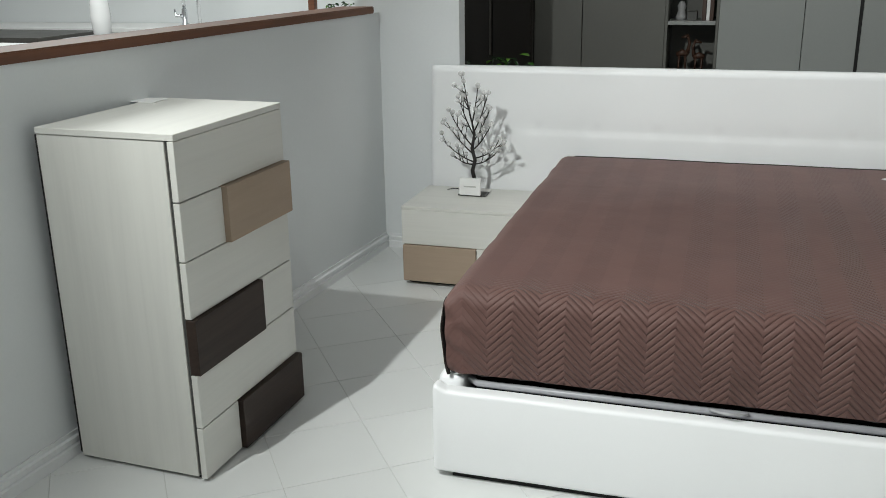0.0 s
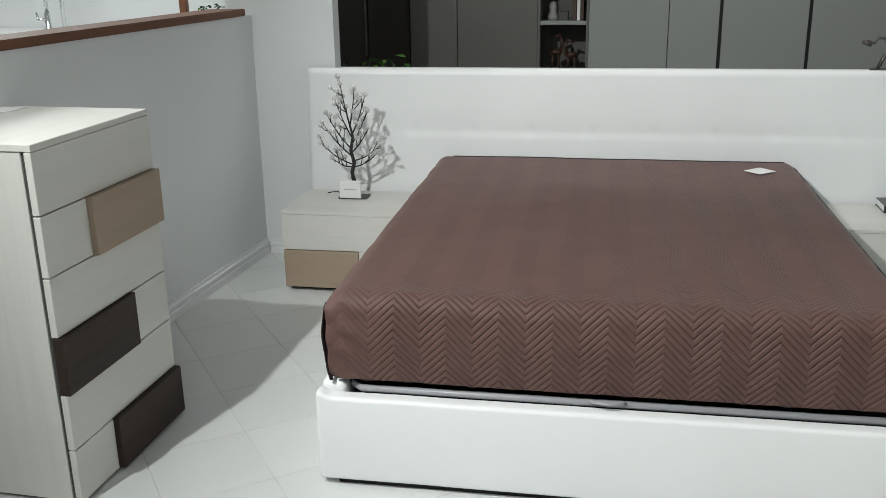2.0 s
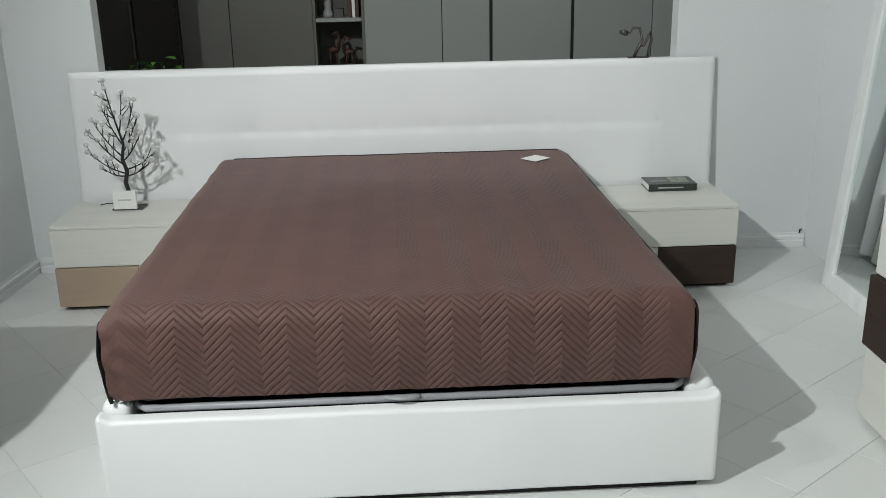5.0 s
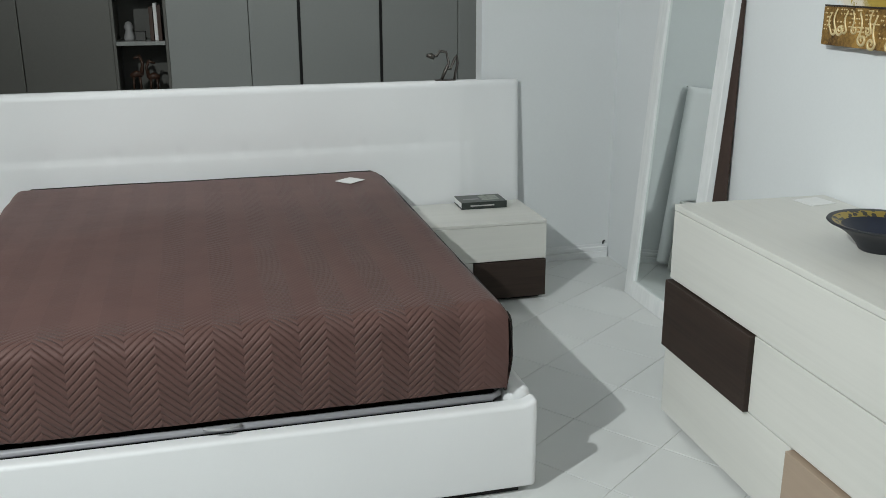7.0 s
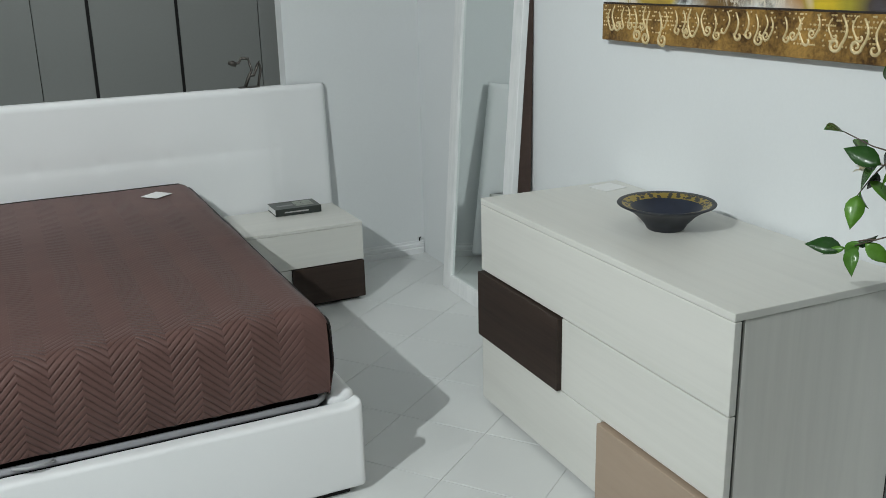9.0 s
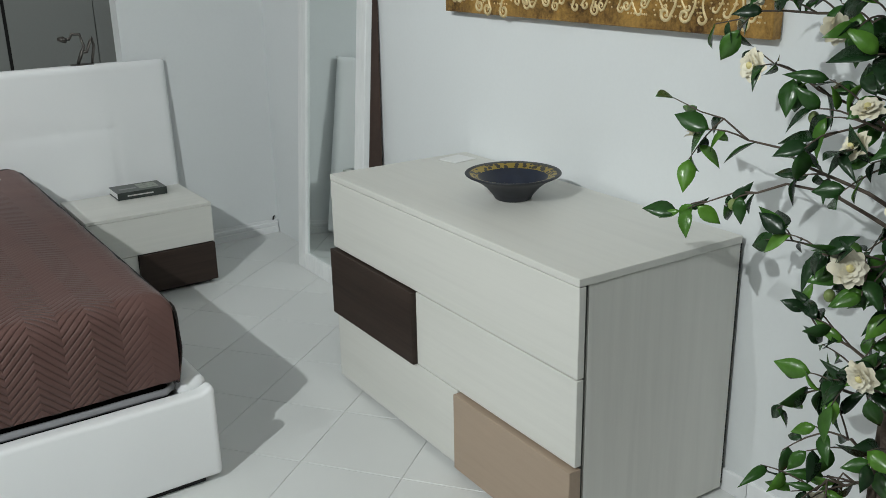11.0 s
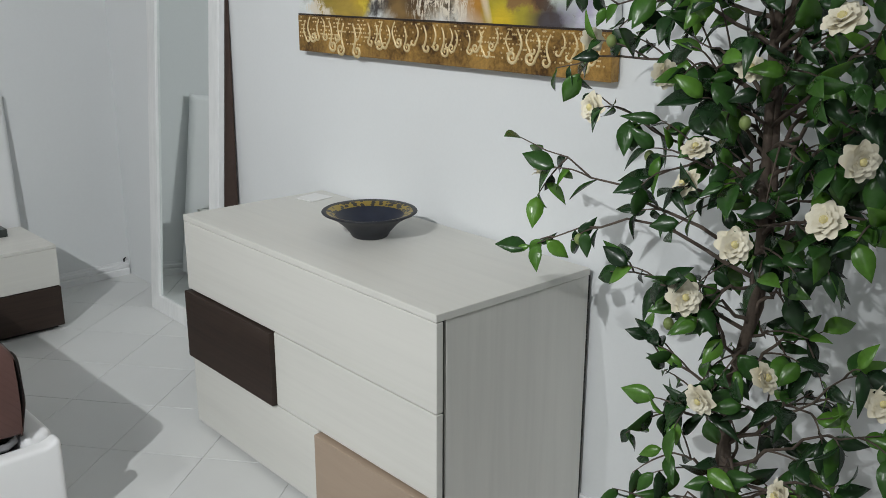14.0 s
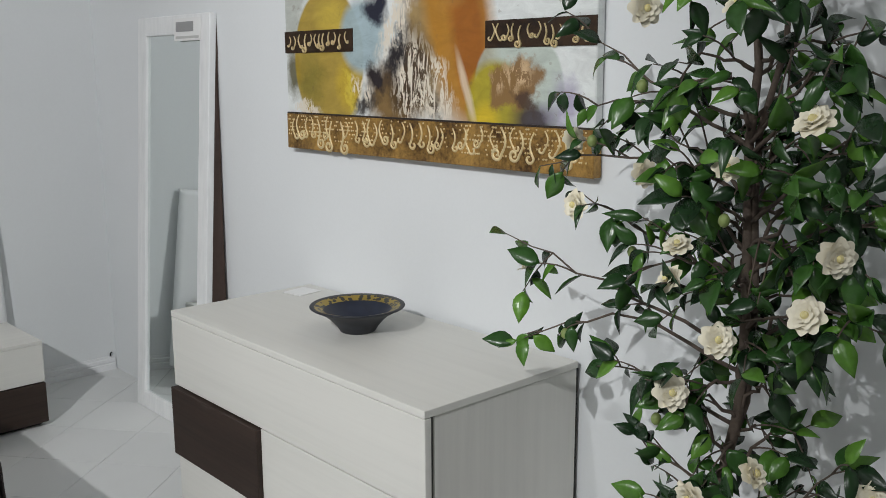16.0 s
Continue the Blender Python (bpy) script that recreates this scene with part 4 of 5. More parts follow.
make_blossom_tree()
stand = thing("sign_card", pose(-0.408, 1.842, 0.3965), "small white upright card before the twig tree", "card")
part("panel", box(-0.053, 0.053, -0.006, 0.006, 0, 0.085, 0.002), PAPER, stand)
part("printed_bar", box(-0.03, 0.03, -0.0068, -0.0062, 0.04, 0.047, 0), LIGHT_INK, stand)


# ---------- flowering camellia ----------
def leaf_mesh(length, width, curl):
    bm = bmesh.new()
    n = 6
    left, mid, right = [], [], []
    for k in range(n + 1):
        t = k / n
        half = width / 2 * math.sin(math.pi * t**0.8) ** 1.1 if 0 < t < 1 else 0.0
        z = -curl * t * t * length
        mid.append(bm.verts.new((t * length, 0, z)))
        if 0 < k < n:
            left.append(bm.verts.new((t * length, half, z + half * 0.35)))
            right.append(bm.verts.new((t * length, -half, z + half * 0.35)))
    bm.faces.new((mid[0], mid[1], left[0]))
    bm.faces.new((mid[0], right[0], mid[1]))
    for k in range(n - 2):
        bm.faces.new((mid[k + 1], mid[k + 2], left[k + 1], left[k]))
        bm.faces.new((mid[k + 1], right[k], right[k + 1], mid[k + 2]))
    bm.faces.new((mid[n - 1], mid[n], left[-1]))
    bm.faces.new((mid[n - 1], right[-1], mid[n]))
    made = bmesh.ops.extrude_face_region(bm, geom=list(bm.faces))
    bmesh.ops.translate(bm, vec=(0, 0, -0.0006), verts=[g for g in made["geom"] if isinstance(g, bmesh.types.BMVert)])
    bmesh.ops.recalc_face_normals(bm, faces=bm.faces)
    return mesh_of("leaf", bm, LEAF, True)


def flower_mesh(size, open_):
    """A full rosette of overlapping rounded petals."""
    bm = bmesh.new()
    rng = random.Random(3)
    for ring, count in ((0, 8), (1, 8), (2, 7), (3, 6), (4, 5)):
        r = size * (1 - 0.16 * ring)
        for k in range(count):
            tilt = radians((12 + 16 * ring + rng.uniform(-9, 9)) * (1.2 - 0.3 * open_))
            turn = Matrix.Rotation(2 * math.pi * (k + 0.5 * (ring % 2)) / count + rng.uniform(-0.12, 0.12), 4, "Z") @ Matrix.Rotation(-tilt, 4, "Y")
            g = [[None] * 5 for _ in range(5)]
            for i in range(5):
                for j in range(5):
                    t, s = i / 4, (j - 2) / 2
                    half = 0.46 * r * math.sin(math.pi * (0.16 + 0.6 * t))
                    p = Vector((0.04 * r + t * r * (1 - 0.26 * s * s * t), s * half, 0.14 * r * t * t + 0.12 * r * s * s * t - 0.2 * r * t**4 + 0.05 * r * math.sin(4 * s + ring + 2 * k) * t + 0.003 * ring))
                    g[i][j] = bm.verts.new(turn @ p)
            for i in range(4):
                for j in range(4):
                    bm.faces.new((g[i][j], g[i + 1][j], g[i + 1][j + 1], g[i][j + 1]))
    return mesh_of("flower", bm, PETAL, True)


def make_camellia():
    rng = random.Random(21)
    ob = thing("camellia_tree", pose(2.52, -1.585, 0), "camellia tree with glossy green leaves and cream flowers", "tree")
    part("pot", lathe([(0, 0), (0.13, 0), (0.135, 0.01), (0.165, 0.25), (0.175, 0.25), (0.175, 0.28), (0.155, 0.28), (0.15, 0.24), (0, 0.235)], 40), TERRA, ob, "brown clay pot", True)
    trunk = [(0, 0.03, 0.22), (0.01, 0.025, 0.45), (-0.02, 0.03, 0.7), (0.012, 0.01, 0.88), (0.0, 0.0, 1.03), (0.012, 0.012, 1.2), (0.0, 0.015, 1.4), (0.01, 0.01, 1.55), (0.0, 0.03, 1.75), (0.01, 0.02, 2.0)]
    part("trunk", tube(trunk, [0.0135, 0.0125, 0.0115, 0.011, 0.0105, 0.01, 0.0092, 0.008, 0.006, 0.004], 9), BARK, ob, "grey-brown trunk", True)
    second = [(0.01, 0.05, 0.22), (0.05, 0.07, 0.5), (0.02, 0.05, 0.72), (0.02, 0.0, 0.9), (0.02, -0.006, 1.1), (0.012, 0.004, 1.3), (0.01, 0.0, 1.43), (0.02, -0.035, 1.58), (0.01, -0.04, 1.75)]
    part("trunk", tube(second, [0.01, 0.0095, 0.009, 0.0085, 0.008, 0.0075, 0.007, 0.006, 0.004], 8), BARK, ob, "twisted grey-brown trunk", True)

    def on_trunk(z):
        for a, b in zip(trunk, trunk[1:]):
            if a[2] <= z <= b[2]:
                return Vector(a).lerp(Vector(b), (z - a[2]) / (b[2] - a[2]))
        return Vector(trunk[-1])

    leaves = [leaf_mesh(0.076, 0.041, 0.2), leaf_mesh(0.086, 0.046, 0.1), leaf_mesh(0.064, 0.033, 0.45), leaf_mesh(0.074, 0.026, 0.6)]
    places = []

    def loose(k):
        return Vector((rng.uniform(-k, k), rng.uniform(-k, k), rng.uniform(-k, k)))

    def leaf_at(p, along):
        """A leaf on its stalk: hangs a little and turns its face to the room."""
        way = (along * 0.55 + loose(0.85) + Vector((0, 0, -0.3))).normalized()
        face = Vector((-0.7, -0.25, 0.6)) + loose(0.75)
        side = face.cross(way).normalized()
        up = way.cross(side)
        grow = rng.uniform(0.62, 1.0)
        m = Matrix((way, side, up)).transposed().to_4x4()
        m.translation = p
        m = m @ Matrix.Scale(grow, 4)
        if (m @ Vector((0.08, 0, 0))).x < 0.33 and p.x < 0.34:
            places.append(m)

    def branch(z, tip, sag, count, twigs, bare=0.35):
        a, tip = on_trunk(z), Vector(tip)
        pts = bent(a, tip, sag, 9)
        for k in range(1, 9):
            pts[k] += loose(0.009)
        bm = tube(pts, [0.0048 - 0.0004 * k for k in range(10)], 6)
        ends = [(pts, bare)]
        for n in range(twigs):
            k = min(8, 3 + int(6 * (n + rng.random()) / max(1, twigs)))
            d = (pts[k + 1] - pts[k]).normalized()
            e = pts[k] + (d * 0.8 + Vector((rng.uniform(-0.7, 0.4), rng.uniform(-0.7, 0.7), rng.uniform(-0.8, 0.7)))).normalized() * rng.uniform(0.06, 0.12)
            side = bent(pts[k], e, 0.008, 4)
            tube(side, [0.0022, 0.002, 0.0018, 0.0015, 0.0011], 5, bm)
            ends.append((side, 0.4))
        part("branch", bm, BARK, ob, "thin grey-brown branch", True)
        share = max(2, count // len(ends))
        for way, start in ends:
            for n in range(share):
                t = start + (1 - start) * min(1.0, (n + 0.6) / (share - 1)) if share > 1 else 1.0
                f = min(t, 1.0) * (len(way) - 1)
                i = min(int(f), len(way) - 2)
                leaf_at(way[i].lerp(way[i + 1], f - i), (way[i + 1] - way[i]).normalized())

    # sprays that reach past the dresser
    branch(1.0, (-0.02, 0.6, 1.165), 0.0, 16, 3, 0.55)
    branch(0.96, (-0.02, 0.54, 0.925), 0.08, 16, 3, 0.6)
    branch(1.12, (-0.06, 0.36, 1.29), 0.0, 14, 3, 0.4)
    branch(1.3, (-0.02, 0.5, 1.33), 0.05, 16, 3, 0.5)
    branch(1.45, (-0.02, 0.38, 1.625), -0.03, 14, 3, 0.45)
    branch(1.4, (-0.02, 0.38, 1.46), 0.04, 14, 3, 0.45)
    branch(0.85, (-0.02, 0.33, 0.905), 0.03, 15, 3, 0.45)
    branch(1.15, (-0.08, 0.22, 1.14), 0.03, 15, 3)
    # low sprays on the dresser's side
    branch(0.7, (-0.06, 0.19, 0.76), 0.02, 15, 3)
    branch(0.62, (-0.06, 0.17, 0.64), 0.03, 15, 3)
    branch(0.5, (-0.05, 0.15, 0.56), 0.02, 12, 3)
    branch(0.42, (-0.05, 0.12, 0.46), 0.02, 12, 3)
    # the far side: a full upper crown and one low spray
    branch(1.4, (-0.1, -0.2, 1.58), 0.02, 16, 4)
    branch(1.38, (-0.1, -0.3, 1.53), 0.05, 15, 4, 0.6)
    branch(1.25, (-0.12, -0.26, 1.43), 0.02, 18, 4)
    branch(1.2, (-0.12, -0.28, 1.33), 0.03, 20, 4)
    branch(1.1, (-0.12, -0.24, 1.24), 0.03, 20, 4)
    branch(1.02, (-0.1, -0.3, 1.12), 0.05, 20, 4)
    branch(1.05, (-0.1, -0.16, 1.05), 0.05, 12, 3)
    branch(0.6, (-0.1, -0.26, 0.88), 0.0, 14, 3, 0.7)
    branch(0.55, (-0.1, -0.3, 0.78), 0.02, 14, 3, 0.6)
    branch(0.45, (-0.1, -0.24, 0.66), 0.02, 14, 3, 0.55)
    branch(1.0, (-0.04, -0.2, 1.17), 0.03, 12, 3)
    branch(1.1, (0.06, 0.12, 1.24), 0.02, 12, 3)
    branch(1.2, (-0.04, 0.14, 1.34), 0.02, 12, 3)
    branch(1.3, (0.08, -0.08, 1.44), 0.02, 12, 3)
    branch(1.28, (-0.06, -0.06, 1.38), 0.02, 10, 3)
    branch(1.02, (0.1, 0.05, 1.12), 0.02, 12, 3)
    branch(1.08, (-0.06, -0.12, 1.2), 0.03, 12, 3)
    branch(1.15, (0.06, -0.24, 1.28), 0.03, 12, 3)
    branch(1.2, (0.1, -0.16, 1.36), 0.03, 12, 3)
    # shorter branches all round the trunk
    for k in range(62):
        z = 0.4 + 1.5 * (k / 61) ** 0.8
        a = k * 2.4 + rng.uniform(-0.4, 0.4)
        side = math.sin(a)
        if z > 1.45 and side < -0.2 and k % 2:
            continue
        reach = rng.uniform(0.1, 0.2)
        if side < 0 and 0.8 < z < 1.06:
            reach *= 0.45
        x = max(-0.12, min(0.22, math.cos(a) * reach * 1.2))
        branch(z, (x, side * reach, z + rng.uniform(-0.03, 0.12)), 0.02, 15, 3)
    rest = bmesh.new()
    rng.shuffle(places)
    for k, m in enumerate(places):
        mesh = rng.choice(leaves)
        if k < 300:
            leaf = new("leaf", mesh)
            leaf.parent = ob
            leaf.matrix_local = m
            continue
        old = len(rest.verts)
        rest.from_mesh(mesh)
        rest.verts.ensure_lookup_table()
        for v in rest.verts[old:]:
            v.co = m @ v.co
    tagged(part("foliage", rest, LEAF, ob, "glossy green leaves", True), kind="stuff")
    wide, half = flower_mesh(0.037, 1.0), flower_mesh(0.033, 0.3)
    heart = bmesh.new()
    bmesh.ops.create_icosphere(heart, subdivisions=2, radius=0.008, matrix=Matrix.Translation((0, 0, 0.014)))
    heart = mesh_of("flower_heart", heart, PETAL_HEART, True)
    full = [(-0.16, -0.18, 1.455), (-0.15, -0.225, 1.245), (-0.15, -0.185, 1.14), (-0.16, -0.03, 1.068), (-0.16, 0.06, 0.948), (-0.16, 0.005, 0.762), (-0.12, -0.3, 0.845), (-0.14, -0.03, 1.645), (-0.14, 0.16, 1.65), (-0.06, 0.365, 1.262)]
    partly = [(-0.02, 0.525, 1.095), (-0.02, 0.41, 1.393), (-0.14, -0.02, 1.37), (-0.14, 0.08, 1.155), (-0.14, 0.07, 1.22), (-0.14, 0.15, 1.35), (-0.14, -0.1, 0.83), (-0.14, -0.16, 0.62), (-0.06, 0.12, 0.4)]
    for kind, spots in ((wide, full), (half, partly)):
        for p in spots:
            way = (Vector((-0.8, -0.35, 0.25)) + loose(0.5 if kind == wide else 0.9)).normalized()
            f = new("flower", kind)
            f.parent = ob
            f.matrix_local = Matrix.Translation(p) @ way.to_track_quat("Z", "Y").to_matrix().to_4x4() @ Matrix.Scale(rng.uniform(0.82, 1.02), 4)
            h = new("flower_heart", heart)
            h.parent = f
    for p in ((-0.14, 0.16, 1.51), (-0.02, 0.25, 1.17), (-0.02, 0.42, 0.96), (-0.14, 0.1, 0.88), (-0.14, -0.02, 1.28), (-0.1, 0.3, 1.4)):
        bm = bmesh.new()
        bmesh.ops.create_icosphere(bm, subdivisions=2, radius=0.0105, matrix=Matrix.Translation(p) @ Matrix.Diagonal((1, 1, 1.25, 1)))
        part("bud", bm, BUD, ob, "round green bud", True)


make_camellia()


# ---------- wardrobe display behind the opening ----------
def make_wardrobe():
    ob = thing("wardrobe", pose(0, 3.58, 0), "long grey fitted wardrobe with an open shelf bay", "wardrobe")
    h = 2.45
    part("carcass", box(-0.46, 3.19, 0.34, 0.6, 0.02, h, 0.002), TAUPE_DOOR, ob)
    part("plinth", box(-0.46, 2.47, 0.03, 0.33, 0, 0.05, 0), BLACK, ob)
    for a, b, mat in ((-0.46, -0.158, TAUPE_DOOR), (-0.154, 0.35, TAUPE_DOOR), (0.668, 1.145, GREY_DOOR), (1.149, 1.443, GREY_DOOR), (1.463, 1.955, GREY_DOOR), (1.975, 2.467, GREY_DOOR), (2.472, 3.19, GREY_DOOR)):
        part("door", box(a, b, 0, 0.022, 0.06, h, 0.002), mat, ob)
    part("handle_strip", box(1.4435, 1.4625, 0.006, 0.3, 0.06, h, 0), BLACK, ob, "black recessed handle strip")
    part("handle_strip", box(1.9555, 1.9745, 0.006, 0.3, 0.06, h, 0), BLACK, ob, "black recessed handle strip")
    part("bay_side", box(0.351, 0.367, 0, 0.335, 0.06, h, 0.001), TAUPE_DOOR, ob)
    part("bay_side", box(0.65, 0.667, 0, 0.335, 0.06, h, 0.001), TAUPE_DOOR, ob)
    for z in (0.7, 1.085, 1.4):
        part("shelf", box(0.368, 0.649, 0.004, 0.335, z, z + 0.022, 0.001), GREY_DOOR, ob, "grey shelf board")


make_wardrobe()


def make_dark_cabinet():
    ob = thing("display_cabinet", pose(0, 3.5, 0), "dark brown cabinet with glossy glass doors", "cabinet")
    part("body", box(-0.97, -0.463, 0.03, 0.6, 0, 2.4, 0.003), DARK_DOOR, ob)
    for a, b in ((-0.965, -0.72), (-0.715, -0.468)):
        part("door", box(a, b, 0, 0.025, 0.05, 2.35, 0.003), DARK_DOOR, ob)
    part("handle", tube([(-0.727, -0.012, 0.9), (-0.727, -0.012, 1.5)], [0.006, 0.006], 8), PEWTER, ob)


make_dark_cabinet()


def make_giraffes():
    for x, s, neck in ((0.46, 1.0, -1), (0.56, 0.85, 1)):
        ob = bmesh.new()
        for dx in (-0.022, 0.022):
            for dy in (-0.012, 0.012):
                tube([(x + dx, dy, 0), (x + dx * 0.8, dy, 0.09 * s)], [0.006, 0.008], 6, ob)
        tube([(x - 0.035, 0, 0.095 * s), (x, 0, 0.11 * s), (x + 0.035, 0, 0.1 * s)], [0.014, 0.022, 0.014], 8, ob)
        tube([(x - neck * 0.028, 0, 0.1 * s), (x - neck * 0.04, 0, 0.17 * s), (x - neck * 0.025, 0, 0.215 * s)], [0.014, 0.009, 0.009], 8, ob)
        tube([(x - neck * 0.03, 0, 0.215 * s), (x + neck * 0.012, 0, 0.2 * s)], [0.012, 0.006], 8, ob)
        solo("giraffe_figurine", ob, WOODFIG, "dark carved wooden giraffe on the open shelf", "figurine", smooth=True, m=pose(0.0, 3.7, 0.8), group="giraffes on the shelf")


make_giraffes()
solo("shelf_riser", box(0.4, 0.62, 3.64, 3.8, 0.7225, 0.8, 0.002), SHADOW_GAP, "dark block on the shelf under the giraffes", "block")
for k, (x, w, hgt, mat) in enumerate(((0.575, 0.022, 0.2, BROWN), (0.6, 0.02, 0.22, PAPER), (0.622, 0.022, 0.21, BROWN))):
    solo("book", box(x - w / 2, x + w / 2, 3.64, 3.8, 1.1075, 1.1075 + hgt, 0.002), mat, "upright book on the grey shelf", "book", group="books on the shelf")
solo("shelf_ornament", lathe([(0, 0), (0.03, 0), (0.035, 0.02), (0.02, 0.06), (0.028, 0.08), (0.015, 0.11), (0, 0.115)], 20), GREYTOP, "small pale ornament on the grey shelf", "ornament", smooth=True, m=pose(0.44, 3.7, 1.1075))
solo("shelf_box", box(0.475, 0.535, 3.66, 3.76, 1.1075, 1.16, 0.003), SHADOW_GAP, "small dark box on the grey shelf", "box")


def make_sculpture():
    ob = thing("wire_sculpture", pose(2.03, 2.215, 0.975) @ Matrix.Diagonal((0.95, 1.4, 1.25, 1)), "dark metal bent-wire figure on the opening's sill", "sculpture")
    part("foot", box(-0.05, 0.05, -0.02, 0.02, 0, 0.006, 0.001), PEWTER, ob)
    part("loop", tube([(-0.02, 0, 0.006), (0.0, 0, 0.04), (0.02, 0, 0.07), (0.005, 0, 0.115), (-0.03, 0, 0.118), (-0.045, 0, 0.1), (-0.075, 0, 0.1)], [0.008, 0.009, 0.007, 0.006, 0.006, 0.006, 0.006], 8), PEWTER, ob, "", True)
    part("head", tube([(-0.06, 0, 0.095), (-0.075, 0, 0.1), (-0.1, 0, 0.103)], [0.01, 0.012, 0.006], 8), PEWTER, ob, "", True)
    part("loop", tube([(0.0, 0, 0.05), (0.03, 0, 0.05), (0.05, 0, 0.085), (0.06, 0, 0.1), (0.068, 0, 0.07), (0.055, 0, 0.03), (0.05, 0, 0.006)], [0.007] * 7, 8), PEWTER, ob, "", True)


make_sculpture()
solo("cable_end", tube([(2.9, 2.152, 0.073), (2.9, 2.148, 0.09), (2.908, 2.144, 0.096)], [0.004, 0.004, 0.003], 8), BLACK, "short black cable end above the skirting", "cable", smooth=True)


def make_green_plant():
    ob = thing("green_plant", pose(-0.42, 2.6, 0.0), "bushy green potted plant behind the opening", "plant")
    rng = random.Random(8)
    part("stand", lathe([(0, 0), (0.14, 0), (0.12, 0.5), (0.15, 0.72), (0.16, 0.74), (0.14, 0.74), (0, 0.7)], 28), SHADOW_GAP, ob, "dark tall planter", True)
    bm = bmesh.new()
    base = leaf_mesh(0.055, 0.024, 0.3)
    for k in range(210):
        old = len(bm.verts)
        bm.from_mesh(base)
        bm.verts.ensure_lookup_table()
        p = Vector((rng.gauss(0, 0.11), rng.gauss(0, 0.06), 0.79 + abs(rng.gauss(0, 0.08))))
        m = Matrix.Translation(p) @ Euler((rng.uniform(-1, 1), rng.uniform(-1, 1), rng.uniform(0, 6.3))).to_matrix().to_4x4()
        for v in bm.verts[old:]:
            v.co = m @ v.co
    tagged(part("foliage", bm, LEAF, ob, "small green leaves", True), kind="stuff")


make_green_plant()


# ---------- kitchen display beyond the half wall ----------
def make_counter():
    ob = thing("kitchen_counter", pose(-3.9, 4.95, 0), "white kitchen counter with a pale worktop", "counter")
    part("cabinet", box(-2.4, 2.2, 0.02, 0.62, 0.08, 0.89, 0.003), CERAMIC, ob)
    part("plinth", box(-2.4, 2.2, 0.06, 0.6, 0, 0.08, 0), SHADOW_GAP, ob)
    part("worktop", box(-2.42, 2.22, 0, 0.64, 0.89, 0.93, 0.003), PAPER, ob, "pale worktop")


make_counter()


def make_island(name, x0, x1, y0, y1, z, top, label, tag_name):
    ob = thing(name, pose(0, 0, 0), label, tag_name)
    part("tabletop", box(x0, x1, y0, y1, z - 0.05, z, 0.003), top, ob)
    part("pedestal", box(x0 + 0.15, x1 - 0.15, y0 + 0.15, y1 - 0.15, 0, z - 0.05, 0.003), CERAMIC, ob)


make_island("dining_table", -6.4, -4.55, 3.9, 4.7, 0.93, WENGE, "dark wenge table in the kitchen display", "table")
make_island("kitchen_island", -5.2, -3.75, 3.3, 3.8, 0.9, PAPER, "white kitchen island with a pale top", "island")
make_island("side_table", -4.4, -3.72, 4.0, 4.5, 0.92, GREYTOP, "grey stone-topped unit in the kitchen display", "table")
solo("vase", lathe([(0, 0), (0.06, 0), (0.07, 0.02), (0.082, 0.16), (0.07, 0.3), (0.048, 0.42), (0.055, 0.5), (0.05, 0.5), (0.04, 0.42), (0, 0.3)], 32), CERAMIC, "tall white glazed ceramic vase", "vase", smooth=True, m=pose(-4.2, 4.25, 0.9205))


def make_faucet():
    ob = thing("faucet", pose(-3.95, 5.1, 0.93), "chrome kitchen tap with a tall spout", "tap")
    part("base", lathe([(0, 0), (0.035, 0), (0.035, 0.03), (0.025, 0.04), (0.025, 0.16), (0, 0.16)], 20), CHROME, ob, "", True)
    part("lever", tube([(-0.02, 0, 0.1), (-0.09, 0, 0.1), (-0.1, 0, 0.16)], [0.018, 0.014, 0.008], 10), CHROME, ob, "", True)
    part("spout", tube([(0, 0, 0.15), (0, 0, 0.5), (0.02, 0, 0.62), (0.1, -0.02, 0.68), (0.17, -0.03, 0.6), (0.18, -0.03, 0.48)], [0.016] * 6, 10), CHROME, ob, "", True)
    part("riser", tube([(0.13, 0.03, 0), (0.13, 0.03, 0.75)], [0.016, 0.016], 10), CHROME, ob, "", True)


make_faucet()


solo("wooden_frame", box(-2.74, -2.68, 5.1, 5.16, 0.93, 1.22, 0.003), WALNUT, "small reddish wooden block on the kitchen counter", "block")


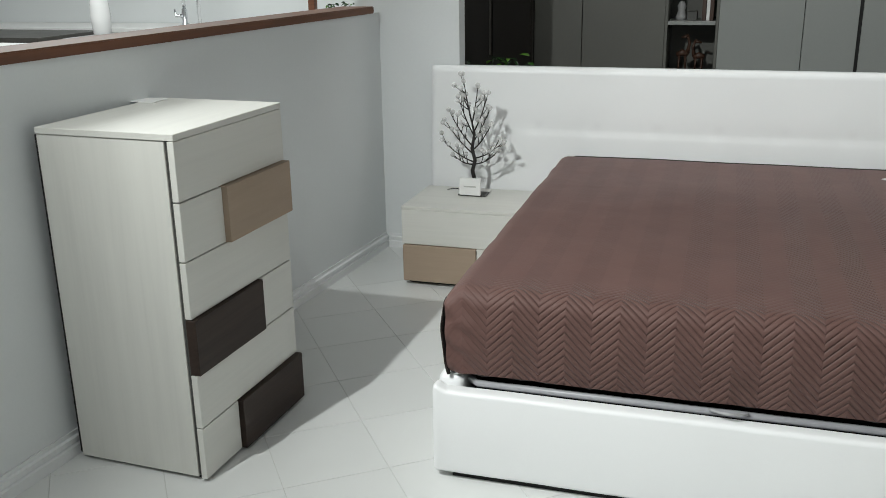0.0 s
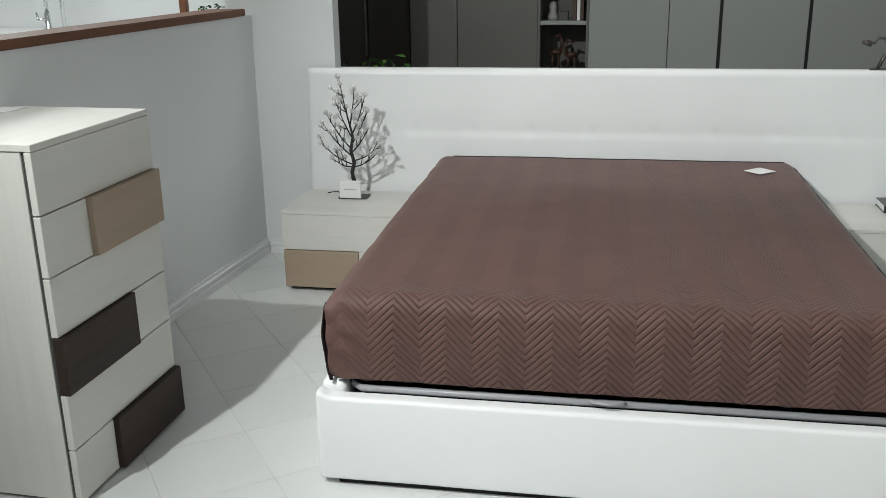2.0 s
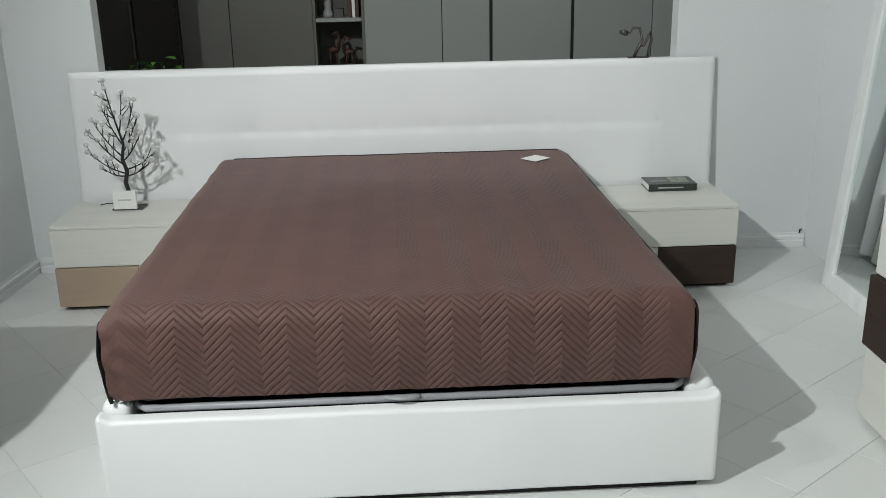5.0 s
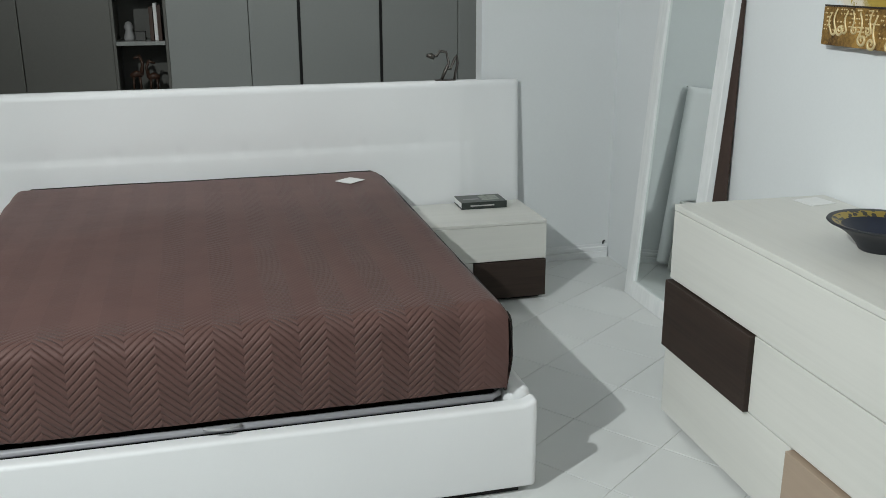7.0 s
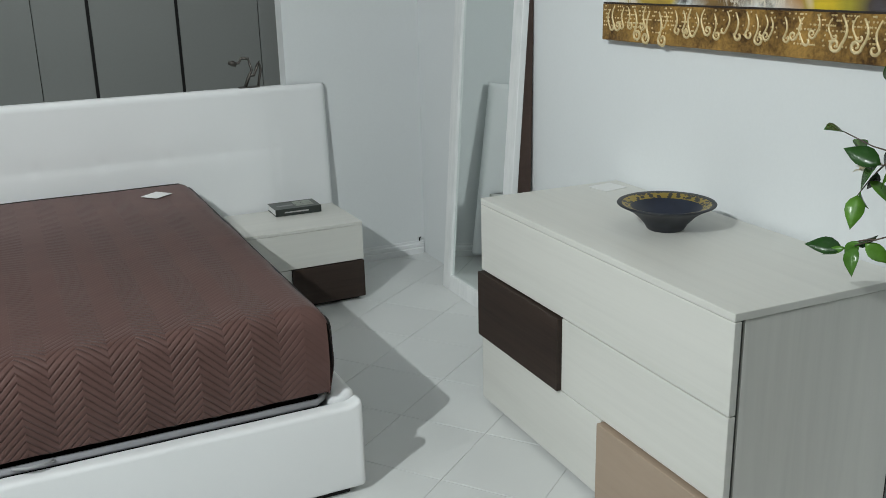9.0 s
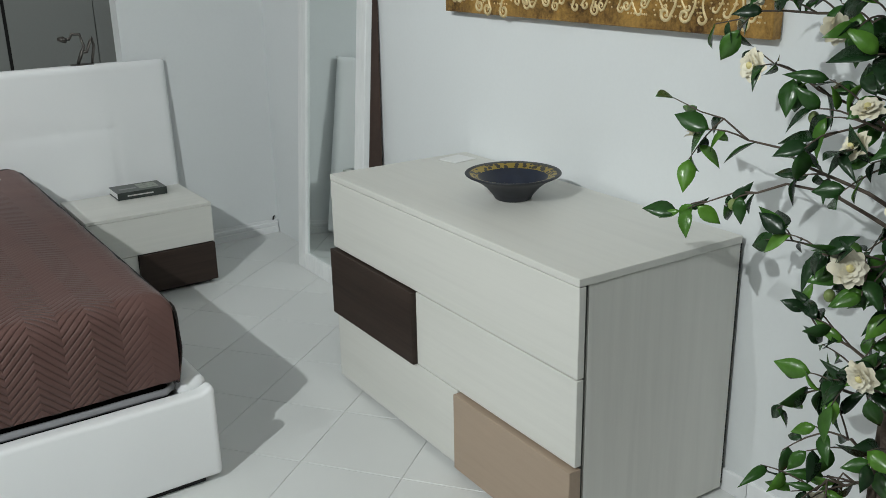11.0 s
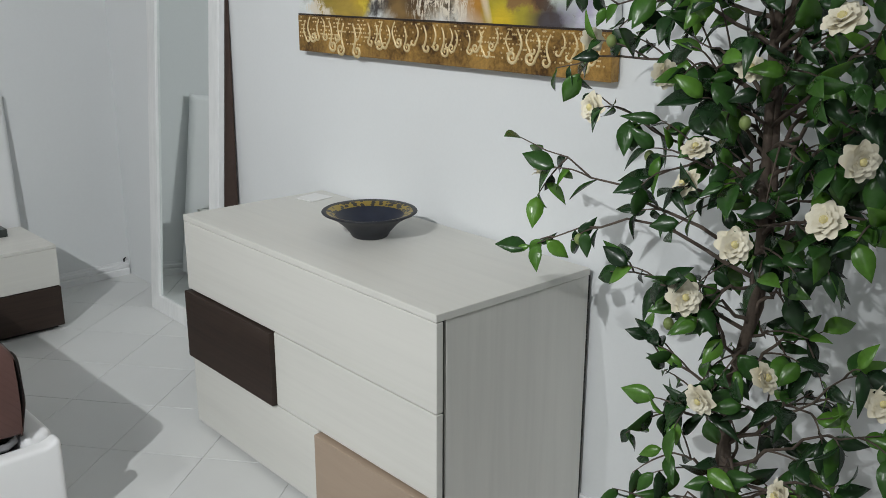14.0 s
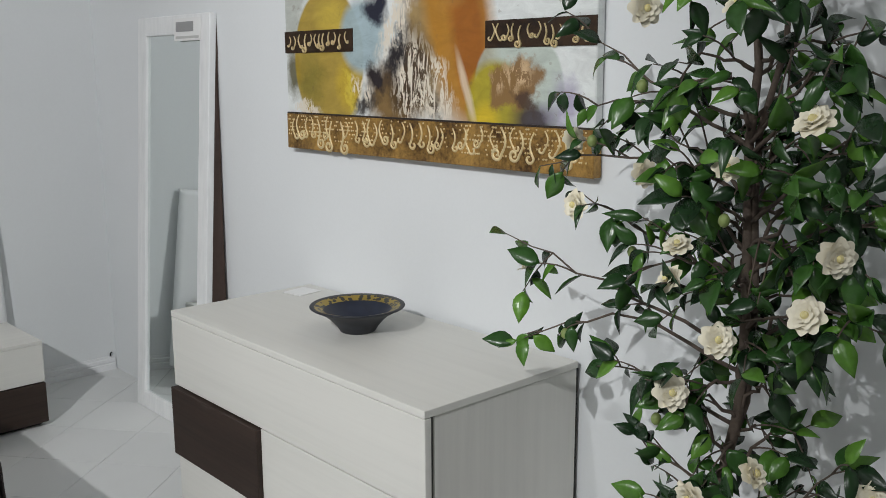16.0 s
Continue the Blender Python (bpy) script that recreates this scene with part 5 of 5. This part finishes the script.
def make_herb_pots():
    rng = random.Random(4)
    base = leaf_mesh(0.05, 0.022, 0.3)
    for x in (-2.55, -2.4, -2.25):
        ob = thing("herb_pot", pose(x, 5.12, 0.93), "small green herb in a clear glass pot", "plant", "herb pots on the counter")
        part("pot", lathe([(0, 0), (0.045, 0), (0.055, 0.1), (0.05, 0.1), (0.04, 0.01), (0, 0.01)], 20), GREYTOP, ob, "", True)
        bm = bmesh.new()
        for k in range(30):
            old = len(bm.verts)
            bm.from_mesh(base)
            bm.verts.ensure_lookup_table()
            m = Matrix.Translation((rng.gauss(0, 0.025), rng.gauss(0, 0.025), 0.11 + rng.random() * 0.1)) @ Euler((rng.uniform(-1, 1), rng.uniform(-1, 1), rng.uniform(0, 6.3))).to_matrix().to_4x4()
            for v in bm.verts[old:]:
                v.co = m @ v.co
        tagged(part("foliage", bm, LEAF, ob, "tiny green leaves", True), kind="stuff")


make_herb_pots()


# ---------- floor tiles ----------
floor = solo("floor", box(-7.2, 3.4, -5.2, 5.8, -0.12, -0.0022, 0), GROUT, "white porcelain floor laid diagonally with thin joints", "floor", "structure")
SIDE, TURN = 0.33, radians(37.0)
HALF = SIDE / math.sqrt(2)
RUN, RISE = Vector((math.cos(TURN), math.sin(TURN))) * SIDE, Vector((-math.sin(TURN), math.cos(TURN))) * SIDE


def tile_geometry(bm, cx, cy):
    a, b = HALF - 0.0014, HALF - 0.0022
    ways = [(math.cos(TURN + math.pi / 4 + k * math.pi / 2), math.sin(TURN + math.pi / 4 + k * math.pi / 2)) for k in range(4)]
    low = [bm.verts.new((cx + dx * a, cy + dy * a, -0.0022)) for dx, dy in ways]
    mid = [bm.verts.new((cx + dx * a, cy + dy * a, -0.0008)) for dx, dy in ways]
    top = [bm.verts.new((cx + dx * b, cy + dy * b, 0.0)) for dx, dy in ways]
    bm.faces.new(top)
    for p, q in ((low, mid), (mid, top)):
        for k in range(4):
            bm.faces.new((p[k], p[(k + 1) % 4], q[(k + 1) % 4], q[k]))


bm = bmesh.new()
tile_geometry(bm, 0, 0)
tile_mesh = mesh_of("tile", bm, TILE)
far_tiles = bmesh.new()
for i in range(-34, 30):
    for j in range(-30, 34):
        cx, cy = Vector((2.085, 0.85)) + RUN * (i + 0.5) + RISE * (j + 0.5)
        if not (left_x(cy) - 0.3 < cx < 3.15 and -5 < cy < 2.35):
            continue
        if cy > -1.0:
            t = new("tile", tile_mesh)
            t.parent = floor
            t.location = (cx, cy, 0)
        else:
            tile_geometry(far_tiles, cx, cy)
tagged(part("far_tile", far_tiles, TILE, floor), kind="stuff")
